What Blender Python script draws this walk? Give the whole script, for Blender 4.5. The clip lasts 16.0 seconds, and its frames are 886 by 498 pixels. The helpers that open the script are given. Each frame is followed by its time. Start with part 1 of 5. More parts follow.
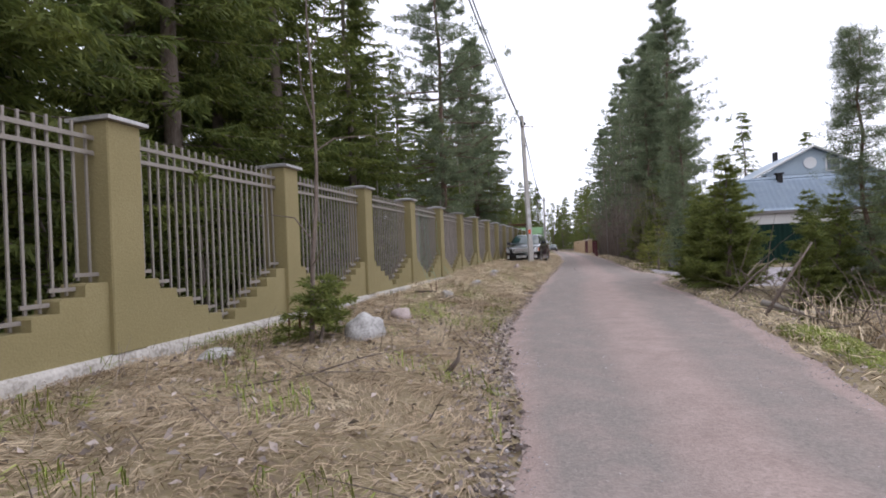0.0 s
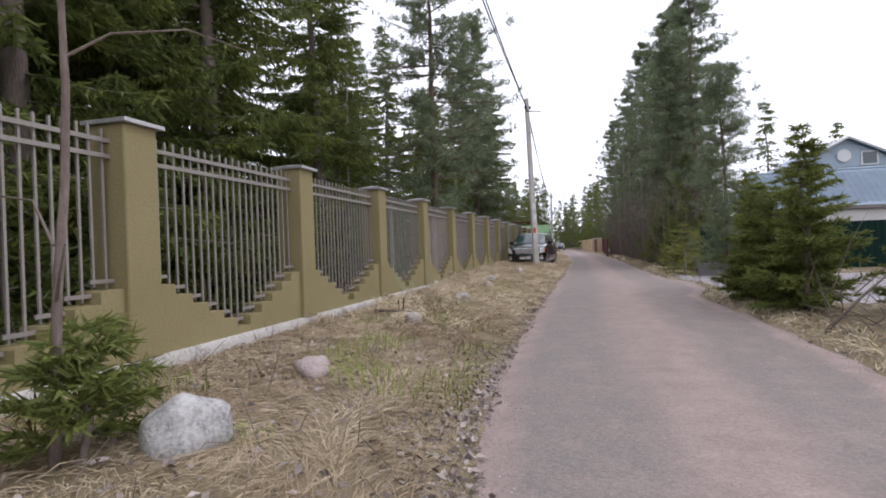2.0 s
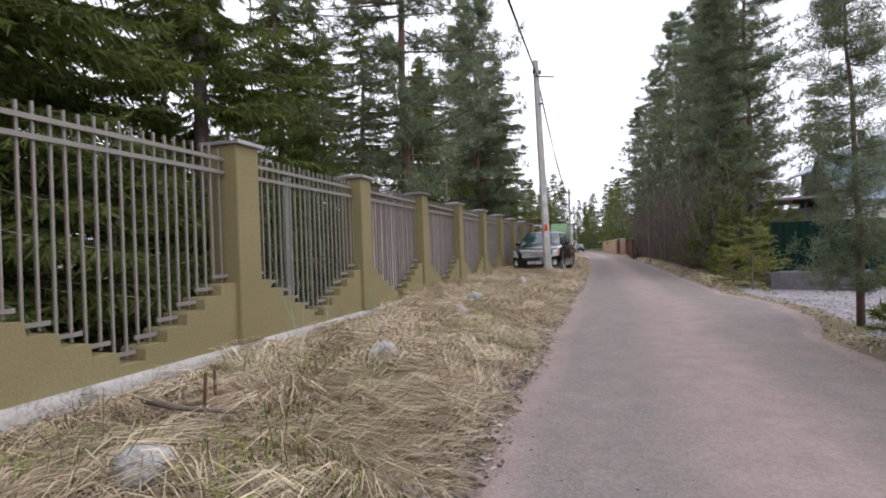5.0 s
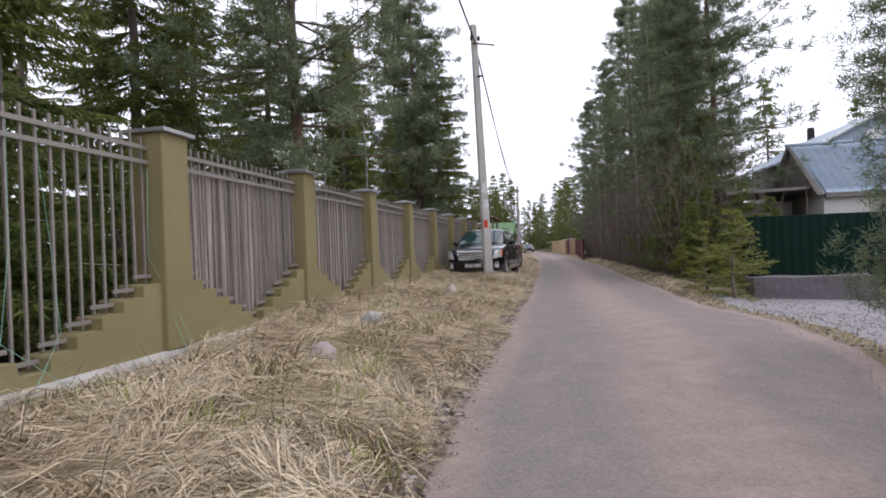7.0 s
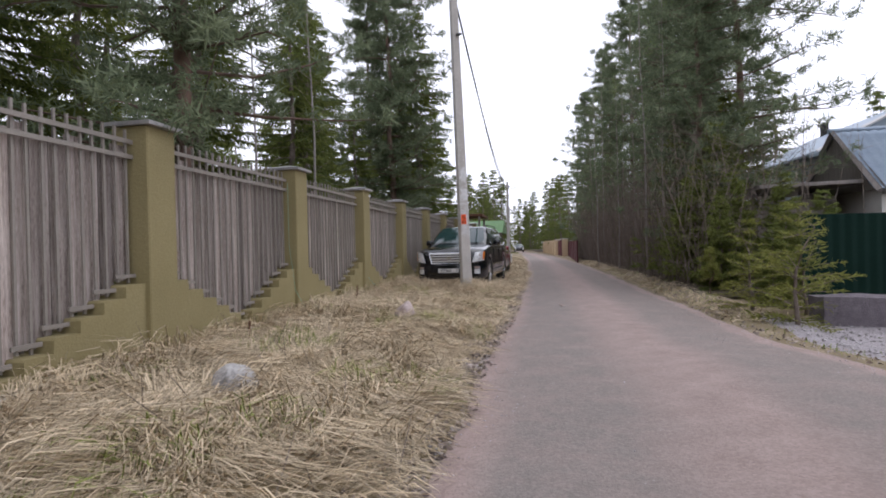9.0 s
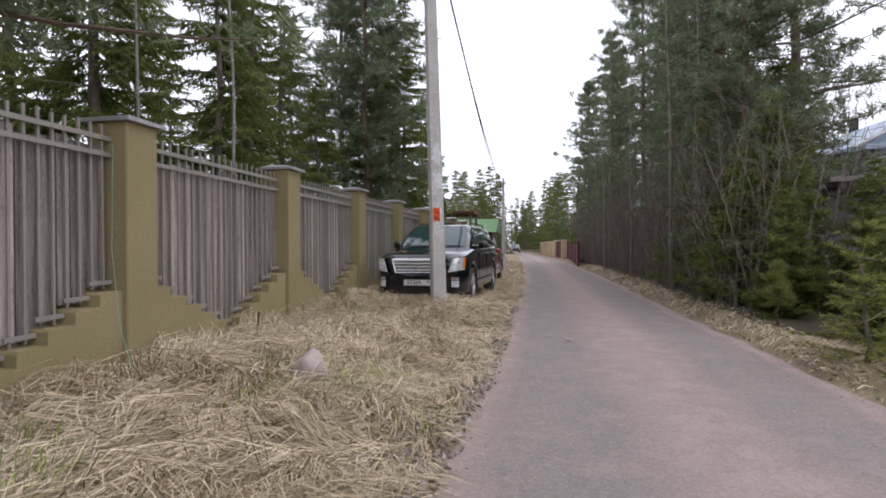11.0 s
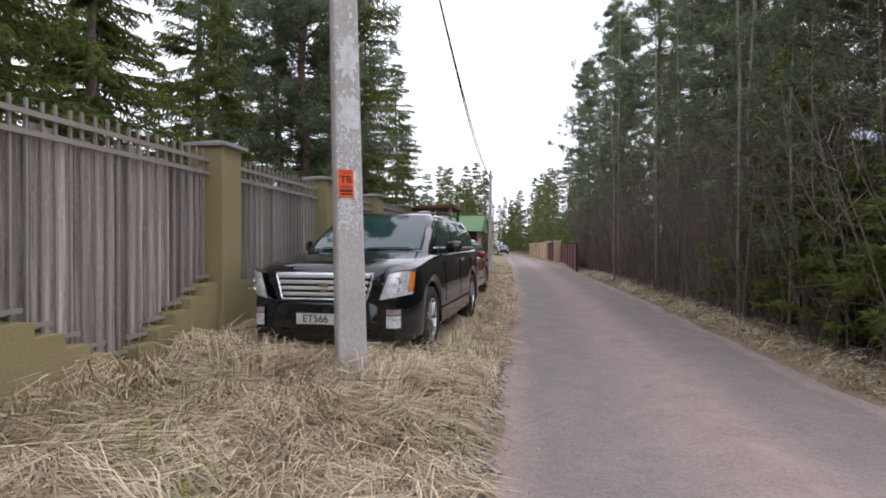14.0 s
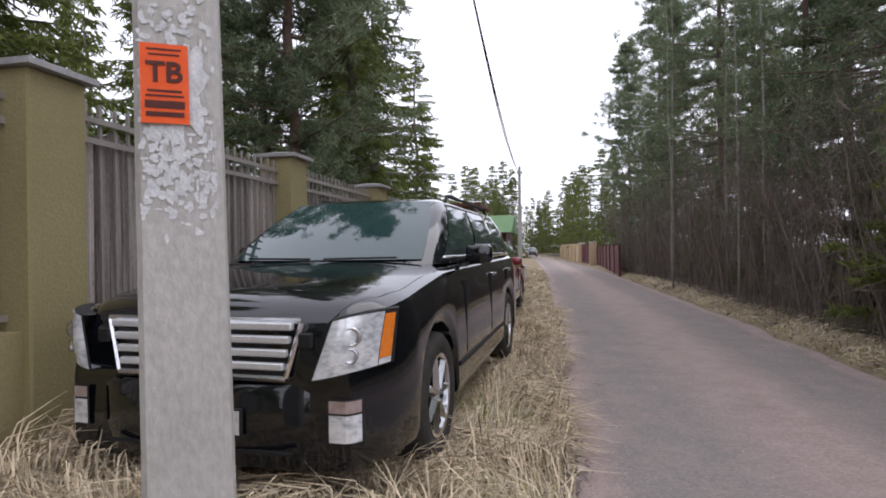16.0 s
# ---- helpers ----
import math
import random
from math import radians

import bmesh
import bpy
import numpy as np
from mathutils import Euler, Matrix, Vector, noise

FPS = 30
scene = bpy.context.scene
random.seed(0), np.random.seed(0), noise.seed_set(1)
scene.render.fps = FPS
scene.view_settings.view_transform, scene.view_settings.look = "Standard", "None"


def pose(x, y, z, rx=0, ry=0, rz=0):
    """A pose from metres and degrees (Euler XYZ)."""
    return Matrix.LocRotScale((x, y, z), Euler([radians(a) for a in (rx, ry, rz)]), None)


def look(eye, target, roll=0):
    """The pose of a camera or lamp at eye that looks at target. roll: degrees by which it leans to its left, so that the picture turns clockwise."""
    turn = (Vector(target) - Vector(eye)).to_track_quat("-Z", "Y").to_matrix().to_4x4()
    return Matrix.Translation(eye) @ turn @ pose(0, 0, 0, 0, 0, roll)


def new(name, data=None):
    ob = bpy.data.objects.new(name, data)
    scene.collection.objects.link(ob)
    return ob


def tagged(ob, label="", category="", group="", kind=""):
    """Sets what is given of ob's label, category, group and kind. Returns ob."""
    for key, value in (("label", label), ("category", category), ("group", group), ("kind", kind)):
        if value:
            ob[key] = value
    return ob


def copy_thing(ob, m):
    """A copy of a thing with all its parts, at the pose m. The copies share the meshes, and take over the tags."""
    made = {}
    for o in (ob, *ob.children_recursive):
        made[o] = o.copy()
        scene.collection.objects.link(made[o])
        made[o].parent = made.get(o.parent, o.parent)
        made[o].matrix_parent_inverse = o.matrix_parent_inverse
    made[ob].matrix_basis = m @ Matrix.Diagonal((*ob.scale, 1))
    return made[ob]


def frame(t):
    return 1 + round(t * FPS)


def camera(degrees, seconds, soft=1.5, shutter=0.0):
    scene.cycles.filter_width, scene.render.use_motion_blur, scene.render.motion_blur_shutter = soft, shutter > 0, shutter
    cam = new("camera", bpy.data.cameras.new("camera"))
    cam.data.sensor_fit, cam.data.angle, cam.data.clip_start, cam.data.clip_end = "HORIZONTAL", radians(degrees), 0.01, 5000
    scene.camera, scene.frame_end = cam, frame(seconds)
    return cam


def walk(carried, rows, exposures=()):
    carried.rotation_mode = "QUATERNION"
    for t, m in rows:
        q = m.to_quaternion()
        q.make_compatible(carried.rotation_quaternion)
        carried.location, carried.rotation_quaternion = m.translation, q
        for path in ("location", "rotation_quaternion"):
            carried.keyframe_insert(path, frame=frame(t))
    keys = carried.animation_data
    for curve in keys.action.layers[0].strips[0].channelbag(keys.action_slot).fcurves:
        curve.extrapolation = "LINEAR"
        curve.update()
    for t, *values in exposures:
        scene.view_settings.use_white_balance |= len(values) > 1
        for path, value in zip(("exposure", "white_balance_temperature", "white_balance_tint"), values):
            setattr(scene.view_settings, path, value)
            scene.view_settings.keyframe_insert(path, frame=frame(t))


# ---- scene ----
PATH = [
    (0, (4.075, -1.397, 1.168), (3.593, 0.544, 1.174), -2.4),
    (0.5, (4.013, -0.574, 1.148), (3.524, 1.365, 1.152), -2.3),
    (1, (3.909, 0.268, 1.204), (3.412, 2.205, 1.207), -2.2),
    (1.5, (3.83, 1.083, 1.232), (3.328, 3.019, 1.235), -2.2),
    (2, (3.889, 1.816, 1.265), (3.383, 3.75, 1.263), -2.1),
    (2.5, (3.86, 2.606, 1.287), (3.351, 4.54, 1.278), -1.9),
    (3, (3.691, 3.574, 1.31), (3.156, 5.502, 1.309), -2.0),
    (5.5, (3.687, 7.845, 1.259), (3.116, 9.762, 1.263), -2.1),
    (6, (3.681, 8.682, 1.243), (3.143, 10.609, 1.249), -2.2),
    (6.5, (3.687, 9.587, 1.239), (3.245, 11.538, 1.24), -2.3),
    (7, (3.67, 10.423, 1.238), (3.269, 12.383, 1.238), -2.2),
    (7.5, (3.664, 11.247, 1.242), (3.297, 13.214, 1.24), -2.0),
    (8, (3.641, 12.062, 1.217), (3.28, 14.029, 1.216), -2.0),
    (10.5, (3.509, 16.23, 1.411), (3.13, 18.193, 1.393), -0.2),
    (11, (3.507, 17.105, 1.394), (3.151, 19.073, 1.38), -0.3),
    (11.5, (3.548, 17.948, 1.397), (3.266, 19.928, 1.384), -0.3),
    (12, (3.52, 18.78, 1.386), (3.242, 20.76, 1.373), -0.2),
    (12.5, (3.513, 19.588, 1.404), (3.248, 21.57, 1.389), -0.1),
    (13, (3.414, 20.412, 1.405), (3.129, 22.391, 1.391), -0.1),
    (13.5, (3.339, 21.26, 1.412), (3.05, 23.239, 1.397), -0.1),
    (14, (3.212, 22.05, 1.412), (2.901, 24.025, 1.4), -0.0),
    (14.5, (3.148, 22.806, 1.405), (2.832, 24.781, 1.396), -0.4),
    (15, (3.038, 23.568, 1.414), (2.688, 25.537, 1.406), -0.4),
    (15.5, (2.997, 24.3, 1.419), (2.633, 26.267, 1.414), -0.7),
    (16, (2.814, 25.004, 1.441), (2.407, 26.963, 1.441), -0.8),
]
cam = camera(78.2, 16.0, soft=1.8)
walk(cam, [(t, look(eye, target, roll)) for t, eye, target, roll in PATH], [(0, 0.17), (6, 0.15), (8, 0.06), (10.5, 0.14), (12, 0.22), (16, 0.26)])

# world: overcast sky, wide weak sun
world = bpy.data.worlds.new("overcast_sky")
scene.world = world
world.use_nodes = True
wn, wl = world.node_tree.nodes, world.node_tree.links
sky = wn.new("ShaderNodeTexSky")
sky.sky_type, sky.sun_disc = "NISHITA", False
sky.sun_elevation, sky.sun_rotation = radians(48), radians(150)
sky.air_density, sky.dust_density, sky.ozone_density = 1.0, 4.0, 1.0
grey = wn.new("ShaderNodeHueSaturation")
grey.inputs["Saturation"].default_value = 0.25
grey.inputs["Value"].default_value = 0.1
cloud = wn.new("ShaderNodeMix")
cloud.data_type = "RGBA"
cloud.inputs[0].default_value = 0.88
cloud.inputs[7].default_value = (1.36, 1.38, 1.60, 1)
wl.new(sky.outputs[0], grey.inputs["Color"])
wl.new(grey.outputs[0], cloud.inputs[6])
wl.new(cloud.outputs[2], wn["Background"].inputs[0])
wn["Background"].inputs[1].default_value = 1.0
sun = new("sun", bpy.data.lights.new("sun", "SUN"))
sun.data.energy, sun.data.angle, sun.data.color = 0.65, radians(50), (1, 0.985, 0.97)
sun.matrix_world = look((0, 0, 30), (-14, -9, 0))


# ---- materials ----
def mat(name, c1, c2=None, rough=0.8, metal=0.0, scale=8.0, c3=None, fine=60.0, bump=0.15, stretch=(1, 1, 1), clear=0.0, rand=0.0, spec=0.3):
    """Two noises, coarse and fine, mix the colours; the fine one also gives relief."""
    m = bpy.data.materials.new(name)
    m.use_nodes = True
    n, l = m.node_tree.nodes, m.node_tree.links
    b = n["Principled BSDF"]
    b.inputs["Roughness"].default_value, b.inputs["Metallic"].default_value = rough, metal
    b.inputs["Specular IOR Level"].default_value = spec
    b.inputs["Coat Weight"].default_value = clear
    if c2 is None:
        c2 = tuple(v * 0.82 for v in c1)
    tc = n.new("ShaderNodeTexCoord")
    mp = n.new("ShaderNodeMapping")
    mp.inputs["Scale"].default_value = stretch
    l.new(tc.outputs["Object"], mp.inputs[0])
    a = n.new("ShaderNodeTexNoise")
    a.inputs["Scale"].default_value, a.inputs["Detail"].default_value = scale, 5
    f = n.new("ShaderNodeTexNoise")
    f.inputs["Scale"].default_value, f.inputs["Detail"].default_value = fine, 3
    l.new(mp.outputs[0], a.inputs[0])
    l.new(mp.outputs[0], f.inputs[0])
    r = n.new("ShaderNodeValToRGB")
    r.color_ramp.elements[0].position, r.color_ramp.elements[1].position = 0.36, 0.64
    r.color_ramp.elements[0].color, r.color_ramp.elements[1].color = (*c1, 1), (*c2, 1)
    if c3:
        e = r.color_ramp.elements.new(0.5)
        e.color = (*c3, 1)
    add = n.new("ShaderNodeMath")
    add.operation = "MULTIPLY_ADD"
    add.inputs[1].default_value = 0.5
    l.new(f.outputs[0], add.inputs[0])
    half = n.new("ShaderNodeMath")
    half.operation = "MULTIPLY"
    half.inputs[1].default_value = 0.5
    l.new(a.outputs[0], half.inputs[0])
    l.new(half.outputs[0], add.inputs[2])
    l.new(add.outputs[0], r.inputs[0])
    out = r.outputs[0]
    if rand:
        src = n.new("ShaderNodeObjectInfo").outputs["Random"] if rand > 0 else n.new("ShaderNodeNewGeometry").outputs["Random Per Island"]
        hs = n.new("ShaderNodeHueSaturation")
        mr = n.new("ShaderNodeMapRange")
        mr.inputs[3].default_value, mr.inputs[4].default_value = 1 - abs(rand), 1 + abs(rand)
        l.new(src, mr.inputs[0])
        l.new(mr.outputs[0], hs.inputs["Value"])
        l.new(out, hs.inputs["Color"])
        out = hs.outputs[0]
    l.new(out, b.inputs["Base Color"])
    if bump:
        bp = n.new("ShaderNodeBump")
        bp.inputs["Strength"].default_value, bp.inputs["Distance"].default_value = bump, 0.02
        l.new(f.outputs[0], bp.inputs["Height"])
        l.new(bp.outputs[0], b.inputs["Normal"])
    return m


def leaf_mat(name, c1, c2, rand=0.35):
    m = mat(name, c1, c2, rough=0.65, scale=1.2, fine=9, bump=0, rand=-rand, spec=0.25)
    # needles let some light through
    n, l = m.node_tree.nodes, m.node_tree.links
    b, out = n["Principled BSDF"], n["Material Output"]
    t, mix = n.new("ShaderNodeBsdfTranslucent"), n.new("ShaderNodeMixShader")
    mix.inputs[0].default_value = 0.45
    l.new(b.inputs["Base Color"].links[0].from_socket, t.inputs[0])
    l.new(b.outputs[0], mix.inputs[1])
    l.new(t.outputs[0], mix.inputs[2])
    l.new(mix.outputs[0], out.inputs[0])
    return m


M_ground = mat("verge_soil", (0.19, 0.145, 0.105), (0.33, 0.265, 0.19), 0.95, scale=1.6, c3=(0.20, 0.16, 0.09), fine=26, bump=0.6)
M_straw = mat("dry_straw", (0.42, 0.33, 0.215), (0.61, 0.51, 0.37), 0.8, scale=1.1, fine=7, bump=0, rand=-0.52)
M_brownstraw = mat("short_brown_straw", (0.29, 0.215, 0.14), (0.50, 0.41, 0.29), 0.85, scale=0.9, c3=(0.38, 0.295, 0.20), fine=5, bump=0, rand=-0.4)
M_green = mat("fresh_grass", (0.16, 0.21, 0.035), (0.26, 0.29, 0.07), 0.75, scale=2, fine=9, bump=0, rand=-0.3)
M_litter = mat("leaf_litter", (0.20, 0.16, 0.145), (0.42, 0.36, 0.33), 0.9, scale=3, fine=11, bump=0, rand=-0.5)
M_gravel = mat("grey_gravel", (0.27, 0.25, 0.25), (0.48, 0.45, 0.46), 0.9, scale=20, fine=120, bump=0.5, rand=-0.35)
M_olive = mat("olive_render", (0.24, 0.202, 0.10), (0.29, 0.245, 0.128), 0.85, scale=1.4, c3=(0.26, 0.218, 0.11), fine=55, bump=0.3)
M_cap = mat("cap_sheet_metal", (0.36, 0.35, 0.36), (0.50, 0.48, 0.48), 0.45, metal=0.5, scale=5, fine=30, bump=0.05)
M_plinth = mat("plinth_concrete", (0.52, 0.49, 0.46), (0.25, 0.23, 0.20), 0.92, scale=3.5, c3=(0.44, 0.41, 0.38), fine=30, bump=0.5)
M_rail = mat("grey_beige_painted_steel", (0.29, 0.262, 0.235), (0.23, 0.205, 0.182), 0.5, scale=5, fine=50, bump=0.05)
M_board = mat("weathered_board", (0.16, 0.124, 0.106), (0.52, 0.46, 0.43), 0.9, scale=5, c3=(0.35, 0.298, 0.272), fine=45, bump=0.35, stretch=(6, 6, 0.6), rand=0.5)
M_concrete = mat("pole_concrete", (0.37, 0.352, 0.325), (0.50, 0.475, 0.45), 0.9, scale=2.6, c3=(0.43, 0.41, 0.385), fine=48, bump=0.3, stretch=(1, 1, 0.6))
M_flake = mat("peeling_paper", (0.50, 0.50, 0.505), (0.70, 0.70, 0.70), 0.85, scale=20, fine=90, bump=0.2)
M_orange = mat("orange_poster", (0.84, 0.12, 0.022), (0.78, 0.10, 0.02), 0.6, scale=8, fine=40, bump=0)
M_ink = mat("dark_ink", (0.07, 0.02, 0.015), (0.10, 0.025, 0.02), 0.6, bump=0)
M_bark = mat("grey_bark", (0.13, 0.10, 0.085), (0.23, 0.19, 0.165), 0.95, scale=6, fine=40, bump=0.6, stretch=(1, 1, 0.3))
M_pinebark = mat("red_pine_bark", (0.185, 0.118, 0.088), (0.13, 0.098, 0.082), 0.95, scale=5, fine=30, bump=0.6, stretch=(1, 1, 0.4))
M_birch = mat("pale_birch_bark", (0.36, 0.33, 0.30), (0.22, 0.20, 0.18), 0.9, scale=7, fine=30, bump=0.3, stretch=(1, 1, 2))
M_twig = mat("dead_twigs", (0.16, 0.125, 0.105), (0.24, 0.20, 0.17), 0.95, scale=3, fine=20, bump=0, rand=-0.3)
M_spruce = leaf_mat("spruce_needles", (0.078, 0.112, 0.036), (0.215, 0.24, 0.062))
M_sprucey = leaf_mat("young_spruce_needles", (0.12, 0.15, 0.045), (0.225, 0.25, 0.07))
M_yellow = leaf_mat("yellow_spruce_needles", (0.16, 0.18, 0.045), (0.29, 0.29, 0.08))
M_pine = leaf_mat("pine_needles", (0.13, 0.17, 0.10), (0.235, 0.275, 0.165))
M_broad = leaf_mat("young_leaves", (0.14, 0.20, 0.05), (0.22, 0.28, 0.08))
M_rock = mat("pale_granite", (0.50, 0.488, 0.48), (0.20, 0.195, 0.19), 0.9, scale=7, c3=(0.38, 0.365, 0.355), fine=40, bump=0.5)
M_rockp = mat("pink_granite", (0.45, 0.37, 0.35), (0.34, 0.28, 0.27), 0.9, scale=6, fine=40, bump=0.5)
M_rust = mat("rusty_iron", (0.10, 0.05, 0.035), (0.17, 0.085, 0.05), 0.85, scale=15, bump=0.3)
M_black = mat("black_car_paint", (0.003, 0.004, 0.006), (0.006, 0.007, 0.009), 0.07, scale=2, fine=40, bump=0, clear=0.5, spec=0.5)
M_red = mat("dark_red_car_paint", (0.18, 0.014, 0.022), (0.21, 0.018, 0.026), 0.18, bump=0, clear=0.8, spec=0.5)
M_dark = mat("black_plastic", (0.012, 0.012, 0.013), (0.02, 0.02, 0.02), 0.6, bump=0.05)
M_tyre = mat("tyre_rubber", (0.022, 0.021, 0.02), (0.05, 0.045, 0.04), 0.85, bump=0.1)
M_chrome = mat("chrome", (0.72, 0.72, 0.74), (0.62, 0.62, 0.64), 0.14, metal=1.0, bump=0)
M_silver = mat("silver_grille", (0.80, 0.80, 0.82), (0.68, 0.68, 0.70), 0.28, metal=0.45, bump=0)
M_lamp = mat("clear_lamp_lens", (0.88, 0.89, 0.90), (0.42, 0.44, 0.47), 0.10, metal=0.3, scale=9, c3=(0.72, 0.74, 0.77), fine=30, bump=0.05, clear=0.7, spec=0.6, stretch=(1, 1, 1.8))
M_fogtop = mat("smoky_lamp_lens", (0.34, 0.24, 0.22), (0.46, 0.40, 0.39), 0.12, metal=0.3, scale=9, fine=30, bump=0, clear=0.5)
M_amber = mat("amber_lens", (0.78, 0.23, 0.03), (0.68, 0.17, 0.02), 0.2, bump=0, clear=0.6)
M_glass = mat("dark_car_glass", (0.012, 0.035, 0.036), (0.02, 0.05, 0.05), 0.03, bump=0, spec=0.8, clear=0.2)
M_white = mat("white_plate", (0.66, 0.66, 0.65), (0.55, 0.55, 0.54), 0.5, scale=30, bump=0)
M_cable = mat("black_cable", (0.03, 0.03, 0.032), (0.04, 0.04, 0.042), 0.6, bump=0)
M_steelroof = mat("blue_grey_metal_tile", (0.235, 0.30, 0.375), (0.30, 0.365, 0.44), 0.42, metal=0.25, scale=2, fine=18, bump=0.05)
M_siding = mat("grey_blue_siding", (0.30, 0.36, 0.41), (0.35, 0.41, 0.46), 0.75, scale=2, fine=30, bump=0.05)
M_greywood = mat("grey_wood_gable", (0.17, 0.15, 0.14), (0.28, 0.255, 0.24), 0.9, scale=4, fine=30, bump=0.3, stretch=(5, 5, 0.7))
M_plaster = mat("pale_plaster", (0.62, 0.60, 0.57), (0.52, 0.50, 0.48), 0.9, scale=2)
M_fgreen = mat("dark_green_profiled_steel", (0.004, 0.018, 0.014), (0.006, 0.023, 0.017), 0.75, scale=2, fine=20, bump=0.03, spec=0.12)
M_block = mat("rough_dark_concrete", (0.115, 0.10, 0.113), (0.185, 0.165, 0.18), 0.95, scale=9, fine=60, bump=0.9)
M_yard = mat("crushed_stone", (0.25, 0.225, 0.235), (0.39, 0.36, 0.37), 0.95, scale=14, fine=70, bump=0.8)
M_groof = mat("green_roof_sheet", (0.10, 0.20, 0.08), (0.13, 0.25, 0.10), 0.6, scale=3)
M_brickp = mat("sand_brick", (0.48, 0.37, 0.24), (0.40, 0.30, 0.19), 0.9, scale=10, fine=40)
M_maroon = mat("maroon_sheet_gate", (0.085, 0.018, 0.025), (0.11, 0.025, 0.03), 0.5)
M_blue = mat("string_green", (0.20, 0.42, 0.32), (0.26, 0.5, 0.40), 0.7, bump=0)


def road_material():
    m = mat("packed_gravel_road", (0.268, 0.202, 0.184), (0.372, 0.286, 0.260), 0.93, scale=3.2, c3=(0.320, 0.245, 0.223), fine=75, bump=0.45)
    n, l = m.node_tree.nodes, m.node_tree.links
    b = n["Principled BSDF"]
    tc = n.new("ShaderNodeTexCoord")
    sep = n.new("ShaderNodeSeparateXYZ")
    l.new(tc.outputs["UV"], sep.inputs[0])
    wob = n.new("ShaderNodeTexNoise")
    wob.inputs["Scale"].default_value = 0.6
    l.new(tc.outputs["Object"], wob.inputs[0])
    sumx = n.new("ShaderNodeMath")
    sumx.operation = "MULTIPLY_ADD"
    sumx.inputs[1].default_value = 0.12
    l.new(wob.outputs[0], sumx.inputs[0])
    l.new(sep.outputs[0], sumx.inputs[2])
    # worn wheel tracks, greyer and smoother than the loose pink grit between and beside them
    r = n.new("ShaderNodeValToRGB")
    e = r.color_ramp.elements
    e[0].position, e[0].color = 0.0, (0, 0, 0, 1)
    e[1].position, e[1].color = 1.0, (0, 0, 0, 1)
    for p, v in ((0.09, 0.0), (0.16, 1.0), (0.36, 1.0), (0.46, 0.3), (0.62, 0.1), (0.74, 0.95), (0.97, 0.9)):
        k = e.new(p)
        k.color = (v, v, v, 1)
    l.new(sumx.outputs[0], r.inputs[0])
    # loose grit breaks up the tracks in patches
    patch = n.new("ShaderNodeTexNoise")
    patch.inputs["Scale"].default_value, patch.inputs["Detail"].default_value, patch.inputs["Roughness"].default_value = 2.2, 7, 0.68
    l.new(tc.outputs["Object"], patch.inputs[0])
    worn = n.new("ShaderNodeMapRange")
    worn.inputs[1].default_value, worn.inputs[2].default_value, worn.inputs[3].default_value = 0.36, 0.56, 0.6
    l.new(patch.outputs[0], worn.inputs[0])
    both = n.new("ShaderNodeMath")
    both.operation = "MULTIPLY"
    l.new(r.outputs[0], both.inputs[0])
    l.new(worn.outputs[0], both.inputs[1])
    mix = n.new("ShaderNodeMix")
    mix.data_type = "RGBA"
    old = b.inputs["Base Color"].links[0].from_socket
    l.new(both.outputs[0], mix.inputs[0])
    l.new(old, mix.inputs[6])
    fine = n.new("ShaderNodeTexNoise")
    fine.inputs["Scale"].default_value, fine.inputs["Detail"].default_value = 55, 4
    l.new(tc.outputs["Object"], fine.inputs[0])
    fr = n.new("ShaderNodeValToRGB")
    fr.color_ramp.elements[0].position, fr.color_ramp.elements[1].position = 0.3, 0.7
    fr.color_ramp.elements[0].color, fr.color_ramp.elements[1].color = (0.184, 0.160, 0.147, 1), (0.252, 0.219, 0.202, 1)
    l.new(fine.outputs[0], fr.inputs[0])
    l.new(fr.outputs[0], mix.inputs[7])
    # single light and dark pebbles pressed into the surface
    cell = n.new("ShaderNodeTexVoronoi")
    cell.inputs["Scale"].default_value = 46
    l.new(tc.outputs["Object"], cell.inputs[0])
    tone = n.new("ShaderNodeHueSaturation")
    span = n.new("ShaderNodeMapRange")
    span.inputs[3].default_value, span.inputs[4].default_value = 0.90, 1.10
    grey_of = n.new("ShaderNodeSeparateColor")
    l.new(cell.outputs["Color"], grey_of.inputs[0])
    l.new(grey_of.outputs[0], span.inputs[0])
    l.new(span.outputs[0], tone.inputs["Value"])
    l.new(mix.outputs[2], tone.inputs["Color"])
    l.new(tone.outputs[0], b.inputs["Base Color"])
    return m


M_road = road_material()


# ---- mesh helpers ----
def link(name, me, material, parent=None, label=""):
    me.materials.append(material)
    ob = new(name, me)
    if parent is not None:
        ob.parent = parent
    if label:
        ob["label"] = label
    return ob


def part(name, bm, material, parent=None, label="", smooth=False):
    me = bpy.data.meshes.new(name)
    bm.normal_update()
    bm.to_mesh(me)
    bm.free()
    if smooth:
        for p in me.polygons:
            p.use_smooth = True
    return link(name, me, material, parent, label)


def mesh_np(name, verts, faces):
    """A mesh from arrays: verts (n, 3), faces (m, 3 or 4)."""
    me = bpy.data.meshes.new(name)
    verts, faces = np.asarray(verts, np.float32), np.asarray(faces, np.int32)
    k = faces.shape[1]
    me.vertices.add(len(verts))
    me.vertices.foreach_set("co", verts.ravel())
    me.loops.add(faces.size)
    me.loops.foreach_set("vertex_index", faces.ravel())
    me.polygons.add(len(faces))
    me.polygons.foreach_set("loop_start", np.arange(0, faces.size, k, dtype=np.int32))
    me.update(calc_edges=True)
    return me


